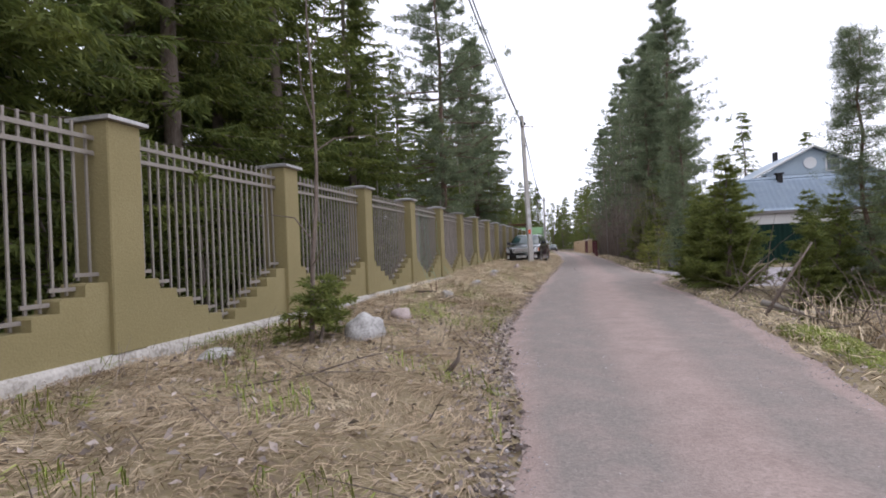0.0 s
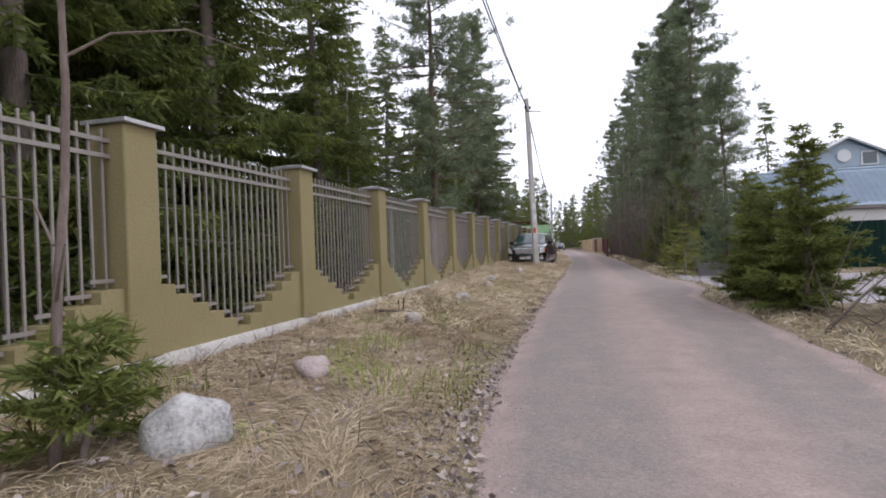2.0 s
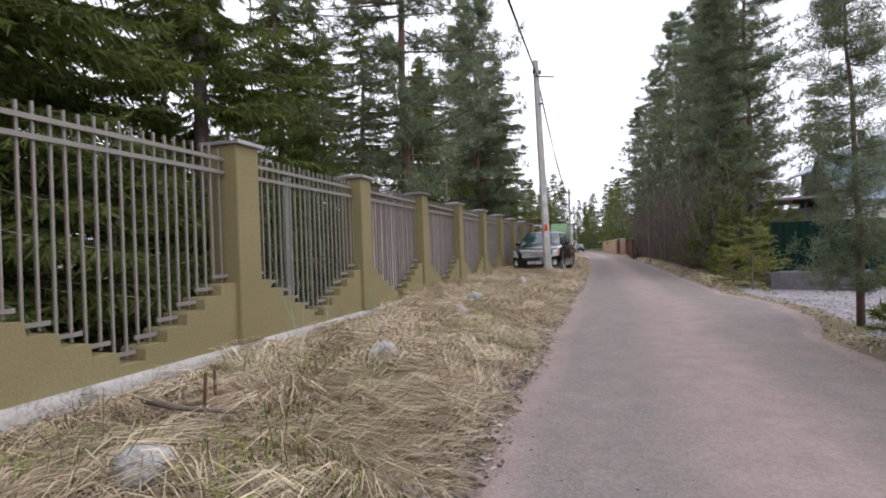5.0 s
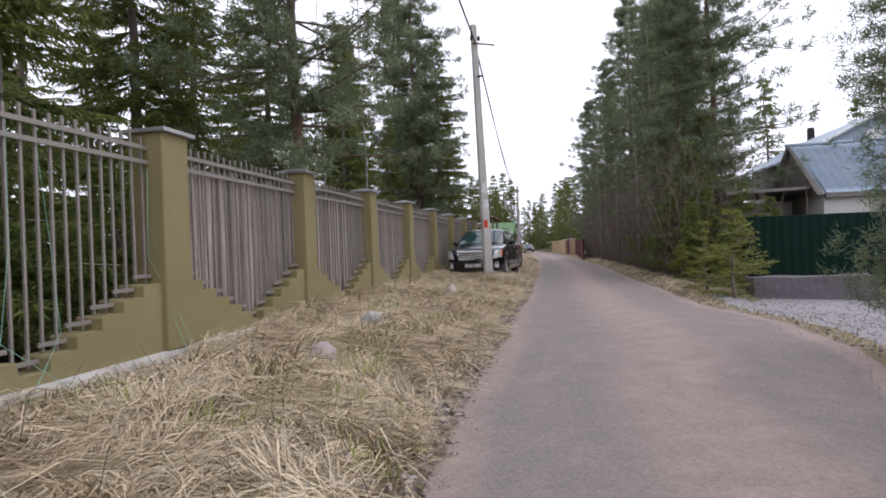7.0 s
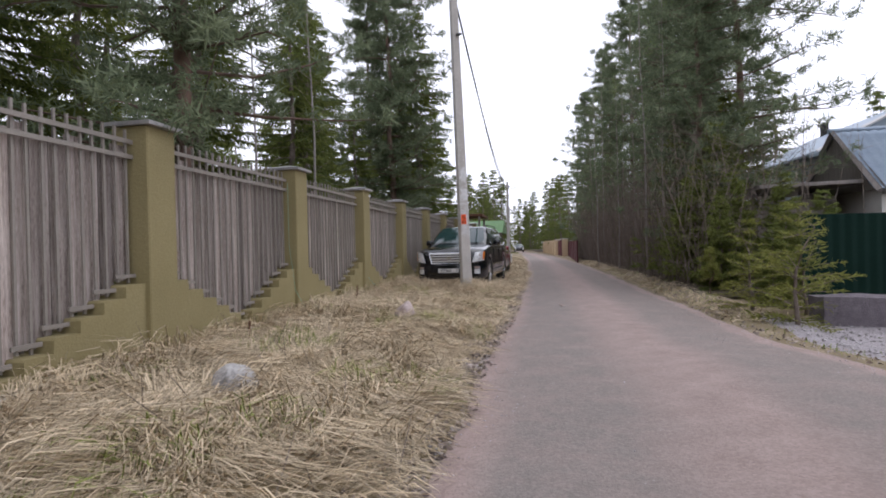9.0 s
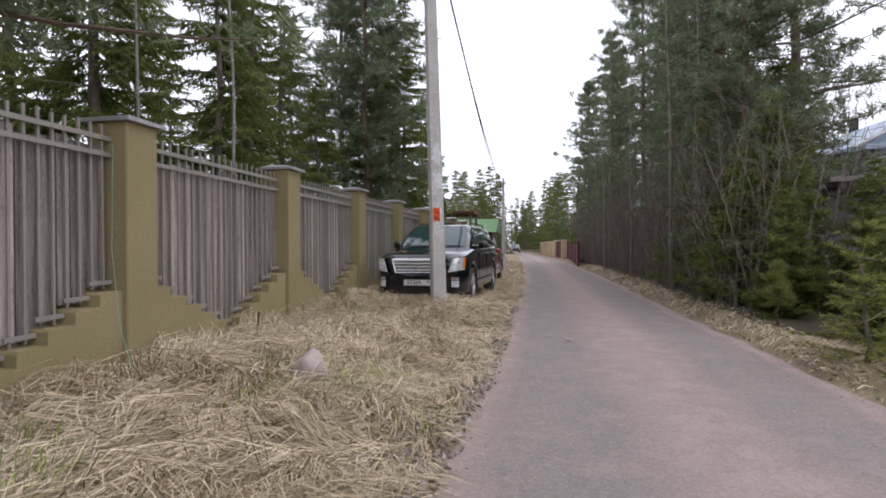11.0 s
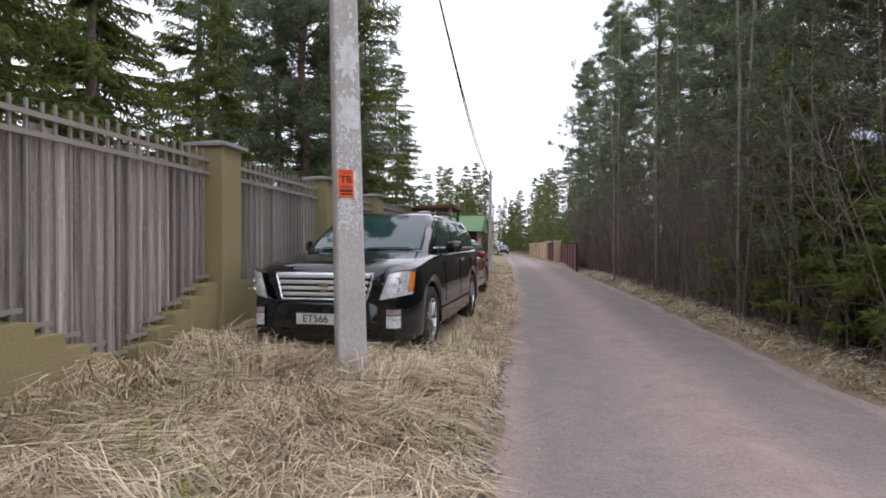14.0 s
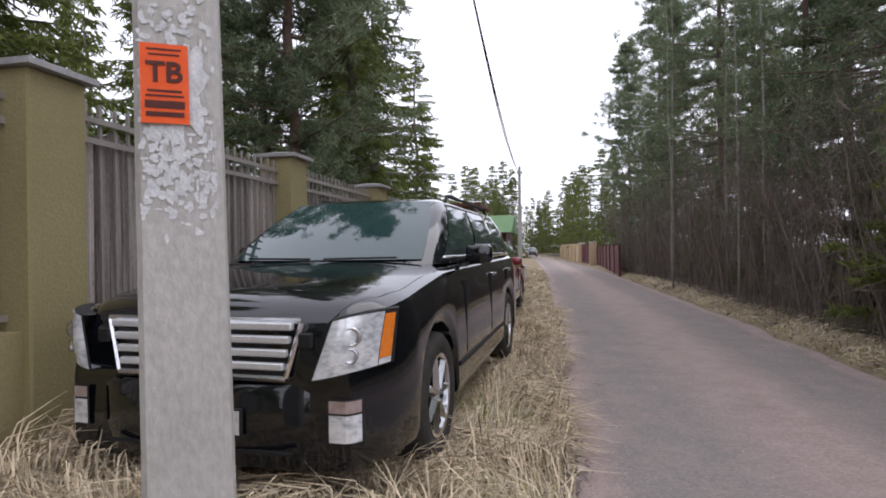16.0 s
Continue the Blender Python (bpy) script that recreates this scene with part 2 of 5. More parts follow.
def thing(name, label, category, m=None, group="", kind=""):
    e = new(name)
    e.empty_display_size = 0.2
    if m is not None:
        e.matrix_basis = m
    return tagged(e, label, category, group, kind)


def box(bm, x0, x1, y0, y1, z0, z1, bevel=0.0):
    vs = [bm.verts.new((x, y, z)) for z in (z0, z1) for y in (y0, y1) for x in (x0, x1)]
    fs = [bm.faces.new([vs[i] for i in f]) for f in ((0, 2, 3, 1), (4, 5, 7, 6), (0, 1, 5, 4), (2, 6, 7, 3), (0, 4, 6, 2), (1, 3, 7, 5))]
    if bevel:
        es = list({e for f in fs for e in f.edges})
        bmesh.ops.bevel(bm, geom=es, offset=bevel, segments=1, affect="EDGES")
    return bm


def boxed(x0, x1, y0, y1, z0, z1, bevel=0.0):
    return box(bmesh.new(), x0, x1, y0, y1, z0, z1, bevel)


def tube(bm, pts, radii, sides=6):
    """A tapered tube along points."""
    rings, up = [], Vector((0.03, 0.02, 1))
    for i, p in enumerate(pts):
        p = Vector(p)
        d = (Vector(pts[min(i + 1, len(pts) - 1)]) - Vector(pts[max(i - 1, 0)])).normalized()
        a = d.cross(up if abs(d.z) < 0.95 else Vector((1, 0, 0))).normalized()
        b = d.cross(a)
        r = radii[i] if not isinstance(radii, (int, float)) else radii
        rings.append([bm.verts.new(p + r * (math.cos(t) * a + math.sin(t) * b)) for t in (2 * math.pi * k / sides for k in range(sides))])
    for q, s in zip(rings, rings[1:]):
        for k in range(sides):
            bm.faces.new((q[k], q[(k + 1) % sides], s[(k + 1) % sides], s[k]))
    bm.faces.new(rings[0][::-1])
    bm.faces.new(rings[-1])
    return bm


def blades(base, way, length, width, rng, bend=0.0):
    """Narrow pointed leaves as arrays: four corners each."""
    n = len(base)
    way = way / np.linalg.norm(way, axis=1, keepdims=True)
    side = np.cross(way, rng.normal(size=(n, 3)))
    side /= np.linalg.norm(side, axis=1, keepdims=True) + 1e-9
    L, W = np.broadcast_to(length, n)[:, None], np.broadcast_to(width, n)[:, None]
    mid = base + way * L * 0.45
    mid[:, 2] += bend * L[:, 0] * 0.25
    tip = base + way * L
    tip[:, 2] -= bend * L[:, 0] * 0.3
    v = np.stack([base, mid + side * W / 2, tip, mid - side * W / 2], 1).reshape(-1, 3)
    f = np.arange(4 * n, dtype=np.int32).reshape(-1, 4)
    return v, f


def needles(base, way, length, width, rng):
    """Pointed needle sprays as arrays: three corners each."""
    n = len(base)
    way = way / np.linalg.norm(way, axis=1, keepdims=True)
    side = np.cross(way, rng.normal(size=(n, 3)))
    side /= np.linalg.norm(side, axis=1, keepdims=True) + 1e-9
    L, W = np.broadcast_to(length, n)[:, None], np.broadcast_to(width, n)[:, None]
    v = np.stack([base - side * W / 2, base + side * W / 2, base + way * L], 1).reshape(-1, 3)
    return v, np.arange(3 * n, dtype=np.int32).reshape(-1, 3)


# ---- ground and road ----
def road_mid(y):
    return 4.65 - 0.00058 * np.maximum(np.asarray(y, float) - 20, 0) ** 2


def wob(x, y, s, k=0):
    return noise.noise((x * s + 13.1 * k, y * s - 7.7 * k, 3.3 * k))


def road_left(y):
    return float(road_mid(y)) - 1.70 + 0.75 * math.exp(-((y - 1.0) / 4.0) ** 2) + 0.09 * wob(0, y, 0.35, 1) + 0.04 * wob(0, y, 1.9, 2)


def road_right(y):
    yard = 2.0 * math.exp(-((y - 18.3) / 2.6) ** 4)
    return float(road_mid(y)) + 1.68 + 0.12 * wob(0, y, 0.3, 3) + 0.08 * wob(0, y, 1.7, 4) + 0.12 * math.exp(-((y - 9) / 5) ** 2) - 0.33 * math.exp(-((y - 2.5) / 3) ** 2) + yard * 0.25


def ground_z(x, y):
    """Height of the soil: road level, a raised verge to the fence, a dip on the other side."""
    l, r = road_left(y), road_right(y)
    if x < l:
        s = min(1.0, (l - x) / 1.2)
        z = 0.2 * s * s * (3 - 2 * s) + 0.05 * s * wob(x, y, 0.9, 5) + 0.025 * s * wob(x, y, 2.7, 6)
        z += 0.13 * min(1.0, max(0.0, (y - 15) / 3)) * math.exp(-(x / 0.7) ** 2)
        z += 0.08 * math.exp(-((x - 1.8) / 0.9) ** 2 - ((y - 26.3) / 1.4) ** 2)
    elif x > r:
        s = x - r
        bank = 0.10 * math.sin(min(s, 1.0) * math.pi)
        yard = math.exp(-((y - 18.6) / 4.4) ** 6)
        ditch = -0.45 * math.exp(-((s - 1.6) / 0.9) ** 2) * math.exp(-((y - 6.5) / 3.5) ** 4)
        far = 0.25 * min(1, max(0, (y - 24) / 4)) * min(1, s / 1.5)
        z = (bank + far) * (1 - yard) - 0.13 * min(s, 4) * yard + ditch + 0.04 * min(1, s) * wob(x, y, 0.8, 7)
    else:
        z = -0.03
    return z


def graded(a, b, fine0, fine1, step):
    v = list(np.arange(fine0, fine1 + step / 2, step))
    s, p = step, fine1
    while p < b:
        s *= 1.35
        p += s
        v.append(p)
    s, p, low = step, fine0, []
    while p > a:
        s *= 1.35
        p -= s
        low.append(p)
    return np.array(low[::-1] + v)


gx, gy = graded(-500, 500, -1.2, 10.5, 0.16), graded(-60, 900, -3, 46, 0.22)
verts = [(x, y, ground_z(x, y)) for y in gy for x in gx]
nx = len(gx)
faces = [(j * nx + i, j * nx + i + 1, (j + 1) * nx + i + 1, (j + 1) * nx + i) for j in range(len(gy) - 1) for i in range(nx - 1)]
ground = link("ground", mesh_np("ground", verts, faces), M_ground)
for p in ground.data.polygons:
    p.use_smooth = True
tagged(ground, "brown soil verge with matted dead grass", "ground", kind="structure")

ry = np.concatenate([np.arange(-40, -4, 2.0), np.arange(-4, 50, 0.2), np.arange(50, 90, 1.0), np.arange(90, 420, 6.0)])
cols = 25
verts, uvs = [], []
for y in ry:
    a, b = road_left(y), road_right(y)
    for i in range(cols):
        u = i / (cols - 1)
        x = a + (b - a) * u
        edge = min(u, 1 - u)
        z = (-0.012 if edge < 0.001 else 0.012) + 0.02 * math.sin(u * math.pi) - 0.014 * (math.exp(-((u - 0.32) / 0.09) ** 2) + math.exp(-((u - 0.82) / 0.09) ** 2)) + 0.012 * wob(x, y, 1.1, 8)
        verts.append((x, y, z))
        uvs.append((u, y))
faces = [(j * cols + i, j * cols + i + 1, (j + 1) * cols + i + 1, (j + 1) * cols + i) for j in range(len(ry) - 1) for i in range(cols - 1)]
road = link("road", mesh_np("road", verts, faces), M_road)
uv = road.data.uv_layers.new(name="UVMap")
idx = np.zeros(len(road.data.loops), np.int32)
road.data.loops.foreach_get("vertex_index", idx)
uv.data.foreach_set("uv", np.array(uvs, np.float32)[idx].ravel())
for p in road.data.polygons:
    p.use_smooth = True
tagged(road, "pinkish grey packed gravel lane with worn wheel tracks", "road", kind="structure")

# crushed stone yard beside the lane
verts, faces = [], []
ys, n = np.arange(14.6, 23.3, 0.3), 22
for y in ys:
    for i in range(n):
        x = road_right(y) + 0.35 + i * 0.42
        verts.append((x + 0.1 * wob(i, y, 1.1, 9), y, ground_z(x, y) + (0.045 if i else -0.03) + 0.02 * wob(x, y, 1.6, 10)))
faces = [(j * n + i, j * n + i + 1, (j + 1) * n + i + 1, (j + 1) * n + i) for j in range(len(ys) - 1) for i in range(n - 1)]
tagged(link("gravel_yard", mesh_np("gravel_yard", verts, faces), M_yard), "pale crushed stone yard beside the lane", "gravel", kind="structure")

# dark needle litter under the woods on both sides
M_forest = mat("forest_floor", (0.055, 0.042, 0.030), (0.10, 0.078, 0.052), 0.95, scale=2.0, fine=25, bump=0.6)
for side in (-1, 1):
    verts, xs, ys = [], np.concatenate([np.arange(0, 6, 0.5), np.arange(6, 60, 4.0)]), np.concatenate([np.arange(-14, 60, 0.7), np.arange(60, 220, 5.0)]) if side < 0 else np.concatenate([np.arange(25.5, 60, 0.7), np.arange(60, 220, 5.0)])
    for y in ys:
        x0 = -0.55 if side < 0 and y < 45 else (float(road_mid(y)) - 3.2 if side < 0 else road_right(y) + 0.5 + 0.25 * wob(0, y, 0.9, 14))
        verts += [(x0 + side * u, y, ground_z(x0 + side * u, y) + (0.02 if u < 0.3 else 0.07)) for u in xs]
    n = len(xs)
    faces = [(j * n + i, j * n + i + 1, (j + 1) * n + i + 1, (j + 1) * n + i) for j in range(len(ys) - 1) for i in range(n - 1)]
    tagged(link("forest_floor", mesh_np("forest_floor", verts, faces), M_forest), "dark brown needle litter under the trees", "ground", kind="structure")

# ---- fence ----
SP, PW = 3.1, 0.39
HALF = (SP - PW) / 2


def fence_pillar():
    e = thing("fence_pillar", "olive rendered square fence pillar with grey sheet metal cap", "pillar", group="fence pillars")
    bm = boxed(-0.45, -0.06, -PW, 0, 0.34, 2.5, 0.012)
    part("shaft", bm, M_olive, e)
    bm = bmesh.new()
    a, b = (-0.495, 0.0, -PW - 0.045, 0.045), (-0.33, -0.18, -0.27, -0.12)
    lo = [bm.verts.new((x, y, 2.498)) for x, y in ((a[0], a[2]), (a[1], a[2]), (a[1], a[3]), (a[0], a[3]))]
    up = [bm.verts.new((x, y, 2.535)) for x, y in ((a[0], a[2]), (a[1], a[2]), (a[1], a[3]), (a[0], a[3]))]
    tp = [bm.verts.new((x, y, 2.575)) for x, y in ((b[0], b[2]), (b[1], b[2]), (b[1], b[3]), (b[0], b[3]))]
    bm.faces.new(lo[::-1])
    bm.faces.new(tp)
    for q, s in ((lo, up), (up, tp)):
        for k in range(4):
            bm.faces.new((q[k], q[(k + 1) % 4], s[(k + 1) % 4], s[k]))
    part("cap", bm, M_cap, e, "grey sheet metal cap")
    return e


STEPS = 11
SW = 2 * HALF / STEPS


def step_z(i):
    """Height of the bottom rail of step i: lowest in the middle."""
    return 0.50 + 0.117 * abs(i - STEPS // 2)


def fence_section(boards, seed):
    rng = random.Random(seed)
    label = "stepped olive wall with steel pickets" + (" backed by grey weathered boards" if boards else ", open between")
    e = thing("fence_section", label, "fence", group="fence sections")
    # wall with a stepped top, bays run from y = 0 to 2 * HALF
    bm = bmesh.new()
    prof = [(0, 0.30), (2 * HALF, 0.30)]
    for i in reversed(range(STEPS)):
        z = step_z(i) - 0.075
        y1, y0 = (i + 1) * SW, i * SW
        nb = 0.018
        prof += [(y1 if i == STEPS - 1 else y1 - (nb if step_z(i) >= step_z(min(i + 1, STEPS - 1)) else 0), z), (y0 + (nb if i and step_z(i) > step_z(i - 1) else 0), z)]
        if i and step_z(i) > step_z(i - 1):
            prof.append((y0 + 0.003, z - nb))
    # outline may repeat a corner: keep distinct neighbours only
    keep = [p for k, p in enumerate(prof) if k == 0 or abs(p[0] - prof[k - 1][0]) + abs(p[1] - prof[k - 1][1]) > 1e-4]
    fr = [bm.verts.new((-0.115, y, z)) for y, z in keep]
    bk = [bm.verts.new((-0.385, y, z)) for y, z in keep]
    bm.faces.new(fr)
    bm.faces.new(bk[::-1])
    for k in range(len(keep)):
        j = (k + 1) % len(keep)
        bm.faces.new((fr[k], bk[k], bk[j], fr[j]))
    bmesh.ops.recalc_face_normals(bm, faces=bm.faces)
    part("wall", bm, M_olive, e)
    rails = SHARED.setdefault("top_rail", boxed_mesh("top_rail", -0.235, -0.215, 0.0, 2 * HALF, -0.02, 0.02, M_rail))
    for z in (2.34, 2.20):
        o = new("top_rail", rails)
        o.parent, o.location = e, (0, 0, z)
    for i in range(STEPS):
        z = step_z(i)
        br = SHARED.setdefault("bottom_rail", boxed_mesh("bottom_rail", -0.235, -0.215, 0.0, SW, -0.018, 0.018, M_rail))
        o = new("bottom_rail", br)
        o.parent, o.location = e, (0, i * SW, z)
        for k in (0.25, 0.75):
            key = "picket%d" % abs(i - STEPS // 2)
            me = SHARED.setdefault(key, boxed_mesh("picket", -0.010, 0.010, -0.0105, 0.0105, z - 0.06, 2.455, M_rail))
            o = new("picket", me)
            o.parent = e
            o.location = (-0.252, (i + k) * SW, rng.uniform(-0.012, 0.012))
            o.rotation_euler = (rng.uniform(-0.004, 0.004), 0, 0)
    if boards:
        y = 0.01
        while y < 2 * HALF - 0.05:
            w = rng.choice((0.11, 0.13, 0.15, 0.17))
            w = min(w, 2 * HALF - 0.01 - y)
            i = min(STEPS - 1, int((y + w / 2) / SW))
            zb = min(step_z(i), step_z(min(STEPS - 1, int((y + w) / SW))), step_z(int(y / SW))) - 0.04
            key = "board%.2f" % w
            me = SHARED.setdefault(key, boxed_mesh("board", -0.011, 0.011, 0, w - 0.013, 0, 1.0, M_board))
            o = new("board", me)
            top = 2.27 + rng.uniform(-0.05, 0.035)
            o.parent, o.location, o.scale = e, (-0.295 + rng.uniform(-0.008, 0.004), y, zb), (1, 1, top - zb)
            o.rotation_euler = (rng.uniform(-0.006, 0.006), 0, rng.uniform(-0.02, 0.02))
            y += w
    return e


SHARED = {}


def boxed_mesh(name, x0, x1, y0, y1, z0, z1, material):
    me = bpy.data.meshes.new(name)
    bm = boxed(x0, x1, y0, y1, z0, z1)
    bm.to_mesh(me)
    bm.free()
    me.materials.append(material)
    return me


LAST = 14
first_pillar = fence_pillar()
first_pillar.matrix_basis = pose(0, -SP, 0)
for k in range(0, LAST + 1):
    copy_thing(first_pillar, pose(0, SP * k, 0))
plain = fence_section(False, 1)
plain.matrix_basis = pose(0, -SP, 0)
for k in range(0, 5):
    copy_thing(plain, pose(0, SP * k, 0))
backed = [fence_section(True, s) for s in (5, 6, 7)]
for s, o in enumerate(backed):
    o.matrix_basis = pose(0, SP * (5 + s), 0)
for k in range(8, LAST):
    copy_thing(backed[k % 3], pose(0, SP * k, 0))

# concrete plinth under the fence, broken along its top
verts, faces = [], []
ys = np.arange(-3.4, SP * LAST + 0.3, 0.12)
for y in ys:
    t = 0.345
    j = 0.02 * wob(0, y, 2.3, 11) + 0.012 * wob(0, y, 7.0, 12)
    verts += [(-0.05 + j, y, 0.0), (-0.052 + j, y, t - 0.06 + 0.5 * j), (-0.075 + j, y, t - 0.004), (-0.43, y, t - 0.004), (-0.46, y, 0.0)]
for k in range(len(ys) - 1):
    faces += [(5 * k + i, 5 * k + 5 + i, 5 * k + 6 + i, 5 * k + 1 + i) for i in range(4)]
tagged(link("fence_plinth", mesh_np("fence_plinth", verts, faces), M_plinth), "low pale concrete plinth under the fence", "plinth", kind="structure")


# ---- trees ----
def spruce(h, r, seed, material=None, low=0.0, density=1.0, blade=1.0, label="tall dark green spruce with drooping branches", stem=None):
    """A spruce: trunk, whorls of drooping boughs, sprays of needles along them."""
    rng = np.random.default_rng(seed)
    e = thing("spruce_tree", label, "tree")
    bm = bmesh.new()
    tr = stem or 0.012 * h + 0.02
    tube(bm, [(0.02 * rng.normal() * k, 0.02 * rng.normal() * k, h * k / 6 - 0.1) for k in range(7)], [tr * (1 - k / 6.3) for k in range(7)], 8)
    B, W, L, WD = [], [], [], []
    bough = bmesh.new()
    z = low + 0.15
    while z < h * 0.985:
        f = z / h
        reach = r * (1 - f) ** 0.75
        for _ in range(int(rng.integers(4, 7) * min(1.0, 0.6 + density * 0.4))):
            az = rng.uniform(0, 2 * math.pi)
            ln = reach * rng.uniform(0.55, 1.08) + 0.06
            drop = rng.uniform(0.15, 0.45) * (1 - f) - 0.45 * max(0, f - 0.6) if h > 6 else rng.uniform(-0.75, 0.15)
            n = max(3, int(ln / (0.11 / density)))
            s = np.linspace(0.12, 1, n)
            zz = z - drop * ln * s + 0.28 * drop * ln * s ** 3
            px, py = ln * s * math.cos(az), ln * s * math.sin(az)
            P = np.stack([px, py, zz], 1)
            if ln > 0.25:
                tube(bough, [(0, 0, z), tuple(P[n // 2]), tuple(P[-1])], [0.010 * ln + 0.005, 0.006 * ln + 0.003, 0.002], 3)
            for sgn in (-1, 1, 0, 0):
                a2 = az + sgn * rng.uniform(0.6, 1.15, n)
                tw = (0.32 * ln * (1 - s) * rng.uniform(0.5, 1.1, n) + 0.10 * blade) if sgn else 0.16 * blade * rng.uniform(0.7, 1.4, n)
                dz = (rng.uniform(-0.75, -0.1, n) if sgn else rng.uniform(-1.6, 0.25, n)) + (0.0 if h > 6 else 0.55)
                d = np.stack([np.cos(a2), np.sin(a2), dz], 1)
                B.append(P), W.append(d), L.append(tw), WD.append(np.full(n, 0.038 * blade))
                if sgn:
                    for q in (0.35, 0.65, 0.95):
                        dn = d / np.linalg.norm(d, axis=1, keepdims=True)
                        sub = P + dn * (tw * q)[:, None]
                        d2 = d + rng.normal(0, 0.55, (n, 3)) - np.array([0, 0, 0.35 * (h > 8)])
                        B.append(sub), W.append(d2), L.append(0.13 * blade * rng.uniform(0.6, 1.4, n)), WD.append(np.full(n, 0.034 * blade))
        z += rng.uniform(0.2, 0.34) * (0.7 + 0.5 * r / 2.5) / (0.6 + 0.4 * density)
    part("trunk", bm, M_bark, e, "grey-brown trunk", True)
    part("branching", bough, M_twig, e)["kind"] = "stuff"
    v, f = needles(np.concatenate(B), np.concatenate(W), np.concatenate(L), np.concatenate(WD), rng)
    link("crown", mesh_np("crown", v, f), material or M_spruce, e)["kind"] = "stuff"
    return e


def pine(h, r, seed, bare=0.35, material=None, dense=1.0, tuft=(13, 0.19, 0.028), label="tall pine with reddish trunk and tufted grey-green crown"):
    """A pine: bare lower trunk, bent limbs, tufts of long needles at the twig ends."""
    rng = np.random.default_rng(seed)
    e = thing("pine_tree", label, "tree")
    bm = bmesh.new()
    pts = [(0.05 * rng.normal(), 0.05 * rng.normal(), h * k / 8 - 0.1 * (k == 0)) for k in range(9)]
    tube(bm, pts, [0.0085 * h * (1 - k / 8.6) + 0.01 for k in range(9)], 9)
    part("trunk", bm, M_pinebark, e, "reddish brown trunk", True)
    limb = bmesh.new()
    T, D = [], []
    z = h * bare
    while z < h * 0.99:
        f = (z / h - bare) / (1 - bare)
        reach = r * (0.35 + 0.65 * math.sin(math.pi * min(1, 0.25 + 0.75 * f)) ** 0.8) * (1.05 - f ** 3)
        for _ in range(rng.integers(3, 6)):
            az, ln = rng.uniform(0, 2 * math.pi), reach * rng.uniform(0.22, 1.1) + min(0.2, 0.033 * h)
            rise = rng.uniform(-0.1, 0.5)
            n = 6
            s = np.linspace(0, 1, n)
            wobx = rng.normal(0, 0.05 * ln, n) * s
            P = np.stack([ln * s * math.cos(az) + wobx, ln * s * math.sin(az) - wobx, z + ln * (rise * s ** 1.6 - 0.12 * s)], 1)
            tube(limb, [tuple(p) for p in P[::2]] + [tuple(P[-1])], [0.009 * ln + 0.006, 0.007 * ln + 0.004, 0.004 * ln + 0.003, 0.003], 4)
            for k in range(1, n):
                for _ in range(int(rng.integers(2, 6) * dense)):
                    a2 = az + rng.uniform(-1.2, 1.2)
                    ll = rng.uniform(0.1, 0.42) * (0.5 + 0.18 * ln) * min(1.0, 0.1 + h / 6)
                    end = P[k] + ll * np.array([math.cos(a2), math.sin(a2), rng.uniform(0.0, 0.7)])
                    T.append(end)
                    D.append(end - P[k])
        z += rng.uniform(0.16, 0.34) * max(h / 13, 0.3)
    part("branching", limb, M_pinebark, e)["kind"] = "stuff"
    T, D = np.array(T), np.array(D)
    D /= np.linalg.norm(D, axis=1, keepdims=True)
    k = tuft[0]
    base = np.repeat(T, k, 0) + rng.normal(0, 0.05 * min(1.0, 0.1 + h / 6), (len(T) * k, 3))
    way = np.repeat(D, k, 0) * 0.5 + rng.normal(0, 0.75, (len(T) * k, 3))
    v, f = needles(base, way, tuft[1] * rng.uniform(0.63, 1.37, len(base)), tuft[2], rng)
    link("crown", mesh_np("crown", v, f), material or M_pine, e)["kind"] = "stuff"
    return e


